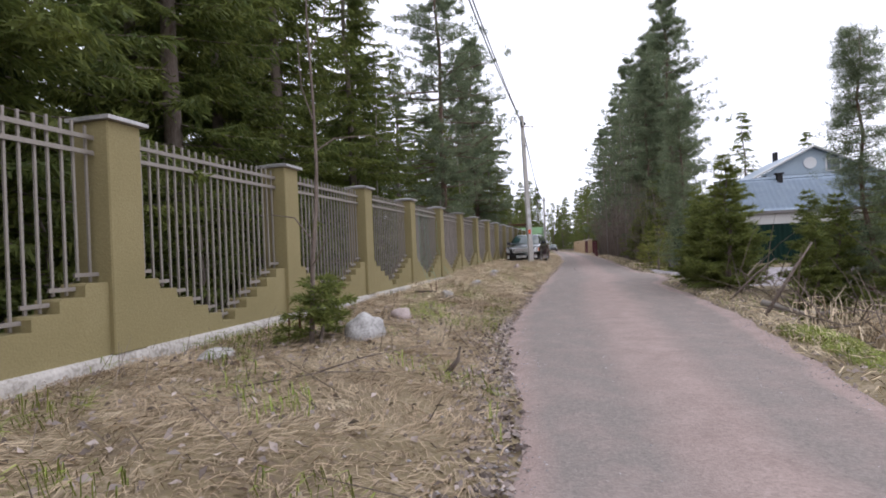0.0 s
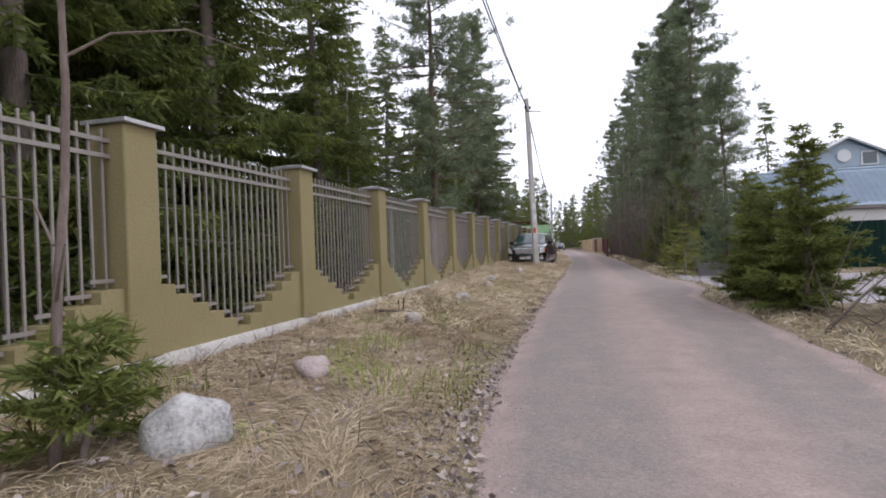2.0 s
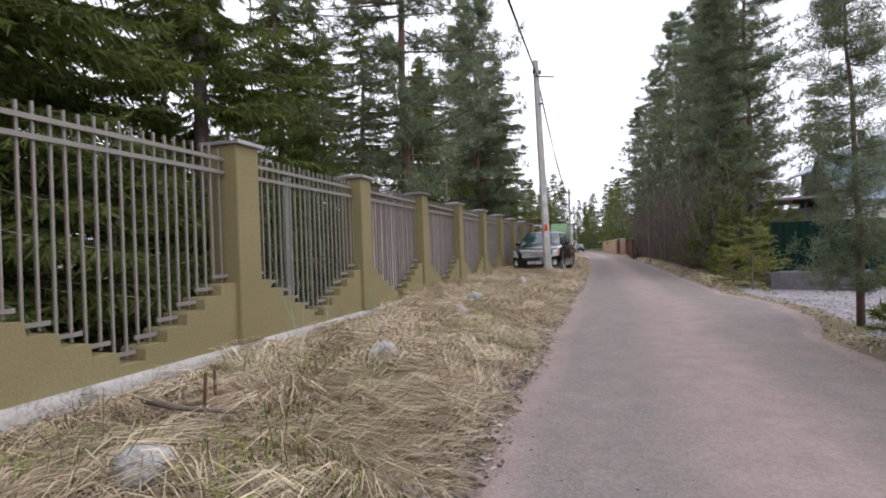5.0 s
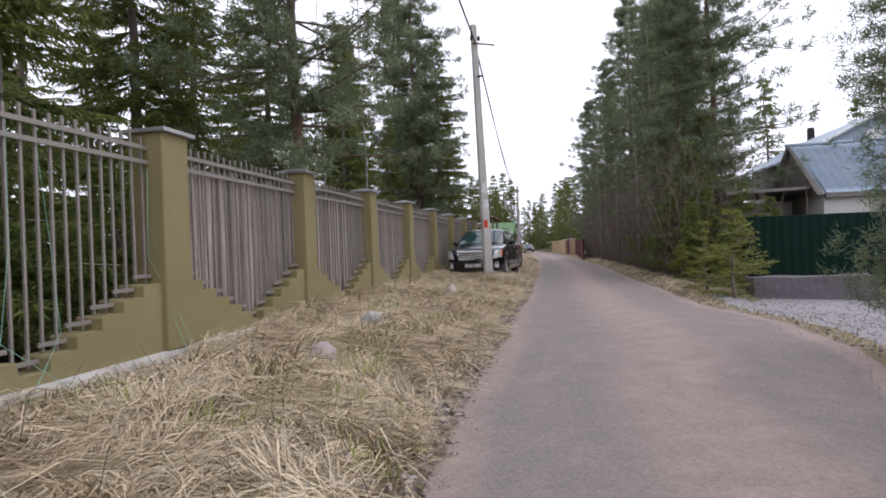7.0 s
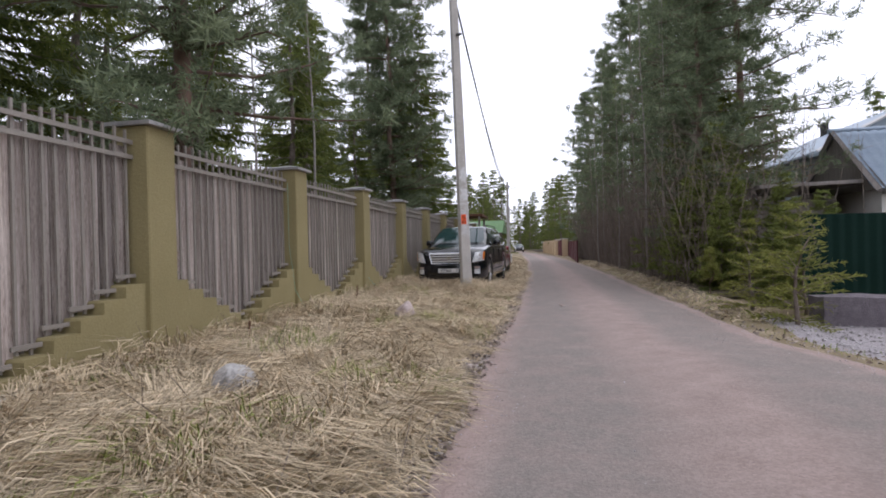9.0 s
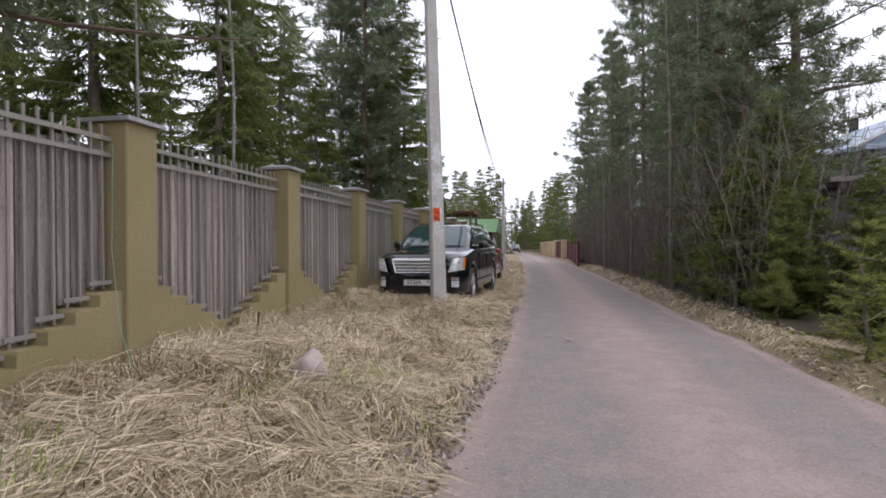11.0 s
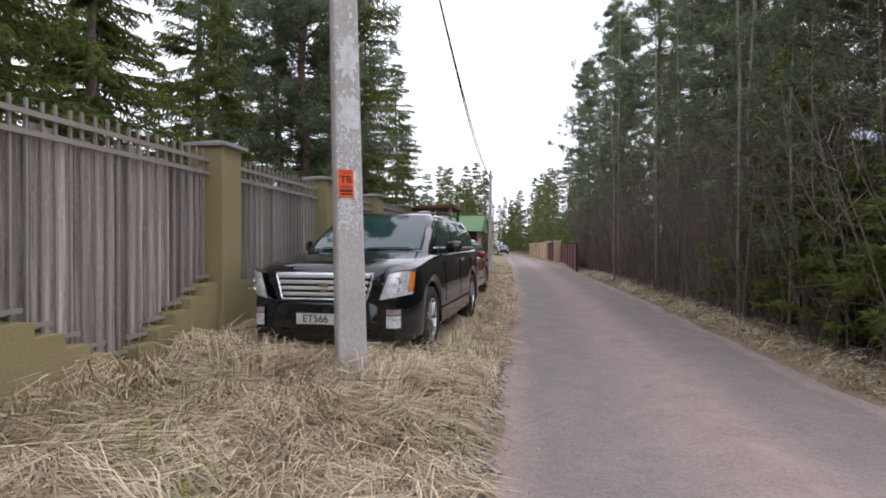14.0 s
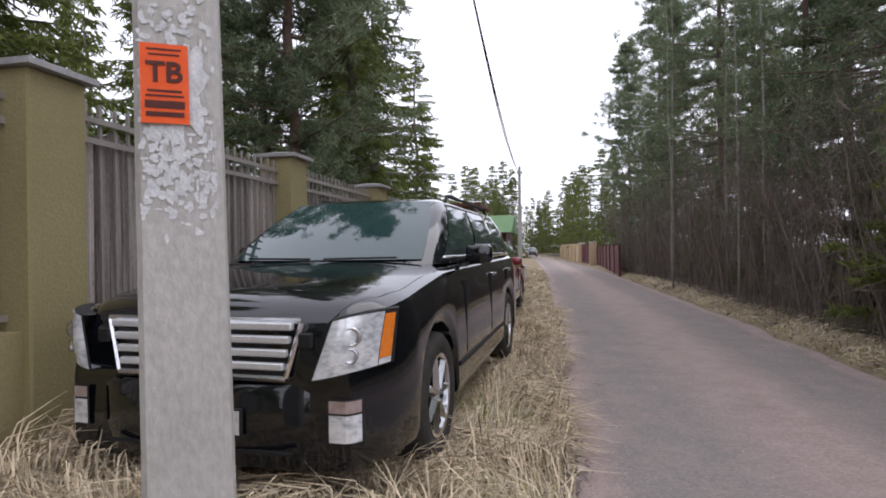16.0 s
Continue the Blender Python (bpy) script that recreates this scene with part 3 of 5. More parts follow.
def bare_tree(h, seed, lean=0.03, r=0.035, twigs=26, leaves=0, label="slim pale birch with thin bare branches", bark=None):
    """A slim broadleaf stem in early spring: trunk, thin limbs and twigs, few leaves."""
    rng = np.random.default_rng(seed)
    e = thing("birch_tree", label, "tree")
    bm = bmesh.new()
    lx, ly = lean * rng.normal(), lean * rng.normal()
    ph = rng.uniform(0, 6)
    P = [(lx * h * k / 8 + 0.02 * h / 8 * math.sin(k * 1.3 + ph), ly * h * k / 8 + 0.02 * h / 8 * math.cos(k * 1.7 + ph), h * k / 8 - 0.1 * (k == 0)) for k in range(9)]
    tube(bm, P, [r * (1 - k / 8.8) + 0.004 for k in range(9)], 7)
    part("trunk", bm, bark or M_birch, e, "pale thin trunk", True)
    limb = bmesh.new()
    ends = []
    for _ in range(twigs):
        k = rng.uniform(1.6, 7.9)
        i = int(k)
        a, b = np.array(P[i]), np.array(P[i + 1])
        o = a + (b - a) * (k - i)
        az, ln = rng.uniform(0, 6.28), rng.uniform(0.06, 0.16) * h * (1.1 - k / 9)
        t1 = o + ln * 0.5 * np.array([math.cos(az), math.sin(az), 0.6])
        t2 = t1 + ln * 0.5 * np.array([math.cos(az + 0.3), math.sin(az + 0.3), 0.8])
        tube(limb, [tuple(o), tuple(t1), tuple(t2)], [0.22 * r, 0.13 * r, 0.002], 3)
        for _ in range(4):
            q = t1 + (t2 - t1) * rng.uniform(0, 1)
            w = q + ln * 0.3 * np.array([rng.normal(), rng.normal(), 0.4 + 0.4 * rng.normal()])
            tube(limb, [tuple(q), tuple(w)], [0.0035, 0.0012], 3)
            ends.append(w)
    part("branching", limb, M_twig, e)["kind"] = "stuff"
    if leaves:
        E2 = np.repeat(np.array(ends), leaves, 0)
        v, f = blades(E2 + rng.normal(0, 0.12, E2.shape), rng.normal(size=E2.shape), rng.uniform(0.04, 0.08, len(E2)), 0.035, rng)
        link("crown", mesh_np("crown", v, f), M_broad, e)["kind"] = "stuff"
    return e


def put(ob, spots, group):
    """The tree itself at the first spot, copies at the others: x, y, turn, scale."""
    ob["group"] = group
    for k, (x, y, a, s) in enumerate(spots):
        m = pose(x, y, ground_z(x, y) - 0.02, 0, 0, a) @ Matrix.Scale(s, 4)
        if k == 0:
            ob.matrix_basis = m
        else:
            o = copy_thing(ob, pose(0, 0, 0))
            o.matrix_basis = m


E_SPOTS = "trees behind the fence"
s_big = spruce(15, 3.1, 11, density=1.35, blade=1.35, low=0.9)
put(s_big, [(-3.1, 7.2, 0, 1.0), (-2.9, 3.6, 80, 0.95), (-3.3, 11.2, 140, 1.0), (-5.6, 5.0, 200, 1.1), (-6.2, 9.6, 290, 1.1), (-6.8, 14.2, 60, 1.0),
            (-10, 8, 99, 1.2), (-9, 12.5, 180, 1.15), (-9.0, 23.5, 250, 0.65), (-5.2, 26.5, 120, 0.8), (-2.7, -0.5, 33, 1.0), (-4.9, 12.8, 133, 0.95), (-3.6, 9.2, 233, 0.85), (-8, 2, 3, 1.1), (-5.0, 20.6, 310, 0.8), (-2.75, 14.7, 255, 0.8)], E_SPOTS)
s_mid = spruce(11, 2.4, 12, density=1.15, blade=1.25, low=0.2)
put(s_mid, [(-5.0, 22.6, 0, 0.9), (-4.3, 30.5, 70, 0.85), (-3.6, 41, 190, 1.0), (-6.5, 37, 20, 1.1), (-5, 46, 300, 1.1), (-9, 43, 150, 1.2), (-4.4, 53, 150, 1.1), (-8, 52, 10, 1.25),
            (-12, 36, 44, 1.3), (-14, 26, 4, 1.4), (-14, 18, 94, 1.4), (-15, 9, 184, 1.4), (-13, 2, 22, 1.4), (-6.5, 0, 22, 1.3), (-2.3, 40, 10, 0.9), (-3.0, 27.3, 200, 0.8), (-3.8, 30.0, 300, 0.9), (-11, 30, 4, 1.3), (9.4, 35.8, 140, 0.7), (10.5, 47, 10, 0.8), (8.6, 60, 30, 0.9), (-1.9, 37.3, 20, 1.1), (-3.0, 32.3, 120, 0.6)], E_SPOTS)
p_tall = pine(15.5, 2.6, 21, bare=0.17, dense=1.4)
put(p_tall, [(-1.15, 20.3, 0, 0.95), (9.55, 37.3, 40, 1.0), (9.2, 30.9, 120, 0.98), (10.3, 41, 200, 1.0), (8.7, 34.8, 300, 0.9), (8.6, 46, 10, 1.05), (11, 50, 222, 1.0), (8.2, 55, 77, 1.0)], "tall pines")
p_dense = pine(14.5, 2.4, 22, bare=0.12, dense=1.5, label="dense green pine with a full crown")
put(p_dense, [(-2.6, 35.6, 130, 1.08), (-3.8, 36.6, 120, 0.95), (7.9, 30.0, 60, 0.72), (8.9, 40.0, 160, 0.9), (7.8, 50, 20, 0.85), (7.0, 58, 250, 0.9)], "dense pines")
p_young = pine(6.2, 0.62, 23, bare=0.10, dense=0.5, tuft=(34, 0.10, 0.011), label="young open pine with whorled branches")
put(p_young, [(7.2, 16.4, 0, 0.9), (8.95, 9.6, 80, 0.78)], "young pines")
s_young = spruce(4.3, 1.35, 13, material=M_sprucey, density=1.9, blade=1.1, label="young green spruce by the roadside")
put(s_young, [(7.2, 11.5, 0, 0.68), (7.6, 12.7, 70, 0.6), (7.05, 12.4, 170, 0.5), (7.05, 13.7, 25, 0.58), (7.3, 14.5, 110, 0.52), (7.0, 13.0, 220, 0.5), (8.9, 27.2, 140, 0.6), (7.45, 26.9, 15, 0.5), (7.9, 25.2, 95, 0.36), (7.3, 29.6, 160, 0.6), (7.5, 30.8, 260, 0.7), (8.9, 8.0, 60, 0.55), (9.6, 10.5, 10, 0.5), (8.4, 9.3, 200, 0.5), (7.9, 8.9, 280, 0.42), (9.9, 8.2, 100, 0.6), (8.9, 11.9, 33, 0.5), (10.6, 12.2, 73, 0.5), (8.1, 14.2, 173, 0.5), (7.9, 27.6, 100, 0.62), (8.4, 25.9, 10, 0.42), (7.35, 28.4, 210, 0.7), (8.8, 30.5, 20, 1.2), (8.0, 33.0, 310, 1.1), (7.9, 32.0, 66, 0.9), (8.6, 36.6, 90, 0.8), (7.8, 39.8, 10, 0.6), (7.6, 44, 190, 0.6), (8.2, 48.6, 90, 0.7), (7.5, 53.5, 90, 0.6), (8.0, 28.9, 300, 0.95), (9.3, 26.3, 250, 0.5)], "roadside spruces")
s_bush = spruce(2.3, 1.0, 14, material=M_yellow, density=1.0, blade=0.72, label="yellow-green young spruce bush by the gravel yard")
put(s_bush, [(7.3, 22.75, 0, 0.85), (7.05, 23.9, 120, 0.7), (7.9, 23.9, 30, 0.7)], "yellow spruce bushes")
s_tiny = spruce(1.0, 0.55, 15, material=M_sprucey, density=2.6, blade=0.75, label="small bright green spruce sapling in dry grass")
put(s_tiny, [(1.27, 4.13, 0, 0.85)], "saplings")
birch = bare_tree(11, 31, leaves=3)
put(birch, [(6.85, 32.2, 0, 1.0), (7.5, 38.7, 90, 1.0), (7.05, 30.9, 200, 0.8), (6.7, 37.9, 300, 0.75), (6.3, 42.7, 45, 0.8), (6.85, 45.4, 130, 1.05), (8.3, 35.1, 20, 1.0), (7.6, 34.0, 200, 0.9), (7.3, 41, 250, 0.9), (6.6, 49.0, 10, 0.9), (-1.6, 25.6, 70, 0.9), (-2.3, 24.2, 10, 0.8), (-2.2, 15.3, 190, 0.8), (7.9, 47, 80, 1)], "birches")
thin = thing("sapling", "thin bent bare sapling trunk beside the fence", "tree", pose(1.22, 4.0, ground_z(1.22, 4.0) - 0.05))
part("trunk", tube(bmesh.new(), [(0, 0, 0), (0.03, 0, 0.5), (0.05, 0.01, 0.95), (0.10, 0.03, 1.5), (0.13, 0.03, 2.0), (0.125, 0.02, 2.7), (0.10, 0.0, 3.6), (0.11, 0.0, 5.4)], [0.03, 0.026, 0.024, 0.022, 0.019, 0.015, 0.011, 0.004], 8), M_bark, thin, "grey bent trunk", True)
for pts in ([(0.125, 0.02, 2.15), (0.3, 0.15, 2.3), (0.65, 0.3, 2.33), (1.0, 0.5, 2.2)], [(0.05, 0.0, 1.2), (-0.2, 0.1, 1.45), (-0.5, 0.1, 1.5)], [(0.04, 0.01, 0.9), (0.2, -0.1, 1.05), (0.3, -0.15, 1.2)], [(0.11, 0.0, 3.2), (0.25, 0.1, 3.6), (0.3, 0.15, 4.1)], [(0.12, 0, 2.5), (-0.05, 0.1, 2.9), (-0.1, 0.15, 3.4)]):
    part("branch", tube(bmesh.new(), pts, [0.010, 0.007, 0.005, 0.002][:len(pts)], 5), M_bark, thin)
dead = bare_tree(2.6, 33, lean=0.05, r=0.02, twigs=14, label="dead bare sapling close to the fence", bark=M_bark)
put(dead, [(0.3, 1.15, 0, 1.0)], "saplings")

p_tiny = pine(1.0, 0.2, 25, bare=0.35, dense=0.6, material=M_yellow, tuft=(16, 0.05, 0.006), label="tiny yellowish pine seedling by the lane")
put(p_tiny, [(7.0, 26.1, 0, 1.0)], "seedlings")
s_low = spruce(3.2, 1.35, 16, density=0.9, blade=1.3, label="low dark spruce thicket behind the fence")
rng = np.random.default_rng(61)
put(s_low, [(rng.uniform(-2.6, -1.5), y, rng.uniform(0, 360), rng.uniform(0.55, 0.95)) for y in np.arange(-1.5, 17, 1.05)] + [(rng.uniform(-5.5, -3.0), y, rng.uniform(0, 360), rng.uniform(0.8, 1.2)) for y in np.arange(-1, 44, 2.2)], "undergrowth")
# thicket of dead lower twigs under the wood
rng = np.random.default_rng(5)
bm = bmesh.new()
for _ in range(1900):
    y = rng.uniform(27, 58)
    x = road_right(y) + 0.55 + abs(rng.normal(0, 1.4))
    z, h = ground_z(x, y) - 0.05, rng.uniform(0.6, 4.6)
    a = rng.normal(0, 0.22, 2)
    tip = (x + a[0] * h, y + a[1] * h, z + h)
    mid = (x + a[0] * h * 0.4 + rng.normal(0, 0.06), y + a[1] * h * 0.4, z + h * 0.5)
    tube(bm, [(x, y, z), mid, tip], [0.012, 0.008, 0.002], 3)
    for _ in range(7):
        s = rng.uniform(0.0, 1)
        q = np.array(mid) * (1 - s) + np.array(tip) * s
        w = q + rng.normal(0, 0.35, 3) + np.array([0, 0, 0.1])
        tube(bm, [tuple(q), tuple(w)], [0.005, 0.0015], 3)
tagged(part("thicket", bm, M_twig), "grey-brown bare thicket of thin twigs under trees", "thicket", kind="stuff")

# far woods along the lane and behind the first trees
rng = np.random.default_rng(9)
far = [("right", [(rng.uniform(7 - 0.00058 * (y - 20) ** 2 + 3.0, 26), y) for y in rng.uniform(48, 170, 30)]), ("left", [(rng.uniform(-34, -12), y) for y in rng.uniform(-4, 90, 26)]),
       ("end", [(float(road_mid(y)) - rng.uniform(4, 20), y) for y in rng.uniform(75, 190, 26)]), ("close", [(float(road_mid(200)) + rng.uniform(-40, 40), rng.uniform(190, 240)) for _ in range(26)])]
f_tree = spruce(13, 2.6, 41, density=0.36, blade=2.6, label="far dark conifer in the woods")
# unseen trees behind the camera start, added to shade the pillar sides facing back
far.append(("behind", [(rng.uniform(-16, 18), rng.uniform(-34, -11)) for _ in range(20)]))
far.append(("avenue", [(float(road_mid(y)) + s * rng.uniform(3.4, 9), y) for y in rng.uniform(85, 200, 26) for s in (-1, 1)]))
spots = [(x, y, rng.uniform(0, 360), rng.uniform(0.7, 1.15)) for _, q in far for x, y in q]
put(f_tree, spots, "far woods")


# ---- utility poles and cables ----
def pole(x, y, h, lean, turn, w0, w1, label, z=0.1):
    e = thing("utility_pole", label, "pole", pose(x, y, z - 0.25, 0, 0, turn), group="utility poles")
    ca, sa = math.cos(radians(-turn)), math.sin(radians(-turn))
    lx, ly = ca * lean[0] - sa * lean[1], sa * lean[0] + ca * lean[1]
    bm = bmesh.new()
    rows = []
    for k in range(13):
        f = k / 12
        a, c = (w0 + (w1 - w0) * f) / 2, 0.018
        b = a * 0.72
        rows.append([bm.verts.new((lx * f + px, ly * f + py, h * f)) for px, py in ((-a + c, -b), (a - c, -b), (a, -b + c), (a, b - c), (a - c, b), (-a + c, b), (-a, b - c), (-a, -b + c))])
    for q, s in zip(rows, rows[1:]):
        for k in range(8):
            bm.faces.new((q[k], q[(k + 1) % 8], s[(k + 1) % 8], s[k]))
    bm.faces.new(rows[-1])
    part("shaft", bm, M_concrete, e)
    bm = boxed(lx - 0.12, lx + 0.62, ly - 0.13, ly - 0.09, h - 0.6, h - 0.565)
    part("bracket", bm, M_rust, e, "thin metal crossarm")
    for dx in (-0.12, 0.12):
        bm = bmesh.new()
        tube(bm, [(lx + dx, ly - 0.1, h - 0.5), (lx + dx, ly - 0.1, h - 0.42), (lx + dx, ly - 0.1, h - 0.34)], [0.035, 0.045, 0.02], 8)
        part("insulator", bm, M_dark, e)
    bm = bmesh.new()
    tube(bm, [(lx * 0.82, ly * 0.82 - 0.1, h * 0.8), (lx * 0.82 + 0.12, ly * 0.82 - 0.14, h * 0.8 + 0.02)], 0.03, 6)
    part("clamp", bm, M_dark, e)
    return e


POLE1 = (1.745, 26.45)
main_pole = pole(POLE1[0], POLE1[1], 7.85, (-0.20, 0.1), 30, 0.25, 0.17, "grey concrete utility pole with peeling paper and orange poster", z=ground_z(*POLE1))
pole(0.48, 60.8, 6.9, (0.05, 0), 10, 0.24, 0.16, "grey concrete utility pole farther along the lane")
pole(-1.6, 96, 7.2, (0.05, 0), 10, 0.24, 0.16, "distant concrete utility pole beside the lane")
pole(2.4, -9, 8.1, (0.0, 0), 10, 0.24, 0.16, "grey concrete utility pole beside the verge")

def cable(a, b, sag, off=0.0, r=0.019):
    cu = bpy.data.curves.new("overhead_cable", "CURVE")
    cu.dimensions, cu.bevel_depth, cu.bevel_resolution = "3D", r, 1
    sp = cu.splines.new("POLY")
    n = 24
    sp.points.add(n)
    for k in range(n + 1):
        f = k / n
        sp.points[k].co = (a[0] + (b[0] - a[0]) * f + off * math.sin(9 * f), a[1] + (b[1] - a[1]) * f, a[2] + (b[2] - a[2]) * f - sag * 4 * f * (1 - f), 1)
    tmp = bpy.data.objects.new("tmp", cu)
    me = bpy.data.meshes.new_from_object(tmp)
    bpy.data.objects.remove(tmp)
    o = link("overhead_cable", me, M_cable)
    return tagged(o, "thin black overhead cable strung between poles", "cable", group="cables")


TOP1 = (1.54, 26.5, 7.5)
cable((2.4, -9, 7.6), TOP1, 0.55)
cable((2.5, -9, 7.4), (1.59, 26.5, 7.3), 0.75, 0.02)
cable(TOP1, (0.5, 60.8, 6.3), 0.9)
cable((1.59, 26.5, 7.3), (0.55, 60.8, 6.2), 1.1, 0.02)
cable((0.5, 60.8, 6.3), (-1.6, 96, 6.8), 0.6)
cable((0.5, 60.8, 6.4), (9.5, 66, 5.6), 0.2, r=0.009)


def words(text, size, material, parent, m, name="lettering", bold=0.5):
    cu = bpy.data.curves.new(name, "FONT")
    cu.body, cu.size, cu.extrude, cu.align_x, cu.align_y, cu.offset = text, size, 0.0008, "CENTER", "CENTER", size * 0.012 * bold
    tmp = bpy.data.objects.new("tmp", cu)
    me = bpy.data.meshes.new_from_object(tmp)
    bpy.data.objects.remove(tmp)
    o = link(name, me, material, parent)
    o.matrix_basis = m
    return o


# ---- poster and paper scraps on the pole ----
def pole_face(x, z):
    """A point of the roadward face of the pole, in the pole's own frame."""
    f = z / 7.85
    ca, sa = math.cos(radians(-30)), math.sin(radians(-30))
    lx, ly = ca * -0.20 - sa * 0.1, sa * -0.20 + ca * 0.1
    b = (0.25 - 0.08 * f) / 2 * 0.72
    return Vector((lx * f + x, ly * f - b, z))


def scrap(bm, cx, cz, w, h, rng, n=11, off=0.003):
    vs = []
    for k in range(n):
        a = 2 * math.pi * k / n
        q = 1.0 + rng.uniform(-0.45, 0.25)
        p = pole_face(max(-0.103, min(0.103, cx + w * q * math.cos(a))), cz + h * q * math.sin(a))
        vs.append(bm.verts.new(p + Vector((0, -off, 0))))
    bm.faces.new(vs)


prng = random.Random(3)
for k, (cx, cz, w, h) in enumerate([(0.0, 1.91, 0.10, 0.16), (0.01, 2.50, 0.095, 0.15), (0.01, 2.95, 0.09, 0.18)]):
    bm = bmesh.new()
    scrap(bm, cx, cz, w, h, prng, n=26, off=0.003 + 0.0012 * k)
    part("paper_scrap", bm, M_flake, main_pole, "peeling white paper")
# small torn remains of older papers, too many to tell apart
bm = bmesh.new()
for k in range(420):
    cz = prng.choice((prng.gauss(1.64, 0.06), prng.gauss(1.70, 0.08), prng.gauss(2.25, 0.2), prng.gauss(3.0, 0.5)))
    scrap(bm, prng.uniform(-0.1, 0.1), cz, prng.uniform(0.003, 0.016), prng.uniform(0.004, 0.02), prng, n=9, off=0.002 + 0.00001 * k)
part("torn_paper", bm, M_flake, main_pole, "torn remains of white paper")["kind"] = "stuff"
bm = bmesh.new()
q = [pole_face(x, z) + Vector((0, -0.017, 0)) for x, z in ((-0.092, 1.80), (0.034, 1.80), (0.034, 2.03), (-0.092, 2.03))]
bm.faces.new([bm.verts.new(p) for p in q])
poster = part("poster", bm, M_orange, main_pole, "orange paper poster with dark print")
pm = pole_face(-0.029, 1.945) + Vector((0, -0.0195, 0))
words("TB", 0.082, M_ink, main_pole, Matrix.Translation(pm) @ pose(0, 0, 0, 90, 0, 0), bold=2)
for z, w, h in ((2.013, 0.045, 0.005), (1.998, 0.04, 0.005), (1.893, 0.045, 0.007), (1.879, 0.05, 0.006), (1.854, 0.052, 0.022), (1.826, 0.05, 0.014)):
    bm = bmesh.new()
    c = pole_face(-0.029, z) + Vector((0, -0.019, 0))
    bm.faces.new([bm.verts.new(c + Vector(d)) for d in ((-w, 0, -h / 2), (w, 0, -h / 2), (w, 0, h / 2), (-w, 0, h / 2))])
    part("print_line", bm, M_ink, main_pole)


# ---- cars ----
def lathe(bm, prof, n=28):
    """Profile of (radius, x) turned about the x axis."""
    rows = [[bm.verts.new((x, r * math.cos(2 * math.pi * k / n), r * math.sin(2 * math.pi * k / n))) for k in range(n)] for r, x in prof]
    for a, b in zip(rows, rows[1:]):
        for k in range(n):
            bm.faces.new((a[k], a[(k + 1) % n], b[(k + 1) % n], b[k]))
    return bm


def wheel(car, x, y, r, side):
    bm = lathe(bmesh.new(), [(r * 0.64, -0.10), (r * 0.9, -0.115), (r * 0.985, -0.09), (r, -0.05), (r, 0.05), (r * 0.985, 0.09), (r * 0.9, 0.115), (r * 0.64, 0.10), (r * 0.6, 0.0), (r * 0.64, -0.10)])
    w = part("wheel", bm, M_tyre, car, "black tyre on a silver alloy rim", True)
    w.location = (x, y, r)
    bm = bmesh.new()
    s = side
    lathe(bm, [(r * 0.645, 0.06 * s), (r * 0.66, 0.105 * s), (r * 0.60, 0.10 * s), (r * 0.57, 0.03 * s)], 24)
    lathe(bm, [(0.001, 0.085 * s), (r * 0.17, 0.085 * s), (r * 0.19, 0.03 * s)], 12)
    for k in range(7):
        a = 2 * math.pi * k / 7
        tube(bm, [(0.075 * s, 0.1 * r * math.cos(a), 0.1 * r * math.sin(a)), (0.082 * s, 0.6 * r * math.cos(a), 0.6 * r * math.sin(a))], [0.032, 0.026], 4)
    bmesh.ops.recalc_face_normals(bm, faces=bm.faces)
    part("rim", bm, M_chrome, w, "silver alloy rim")
    bm = lathe(bmesh.new(), [(0.001, 0.02 * s), (r * 0.6, 0.02 * s)], 20)
    part("brake_disc", bm, M_dark, w)


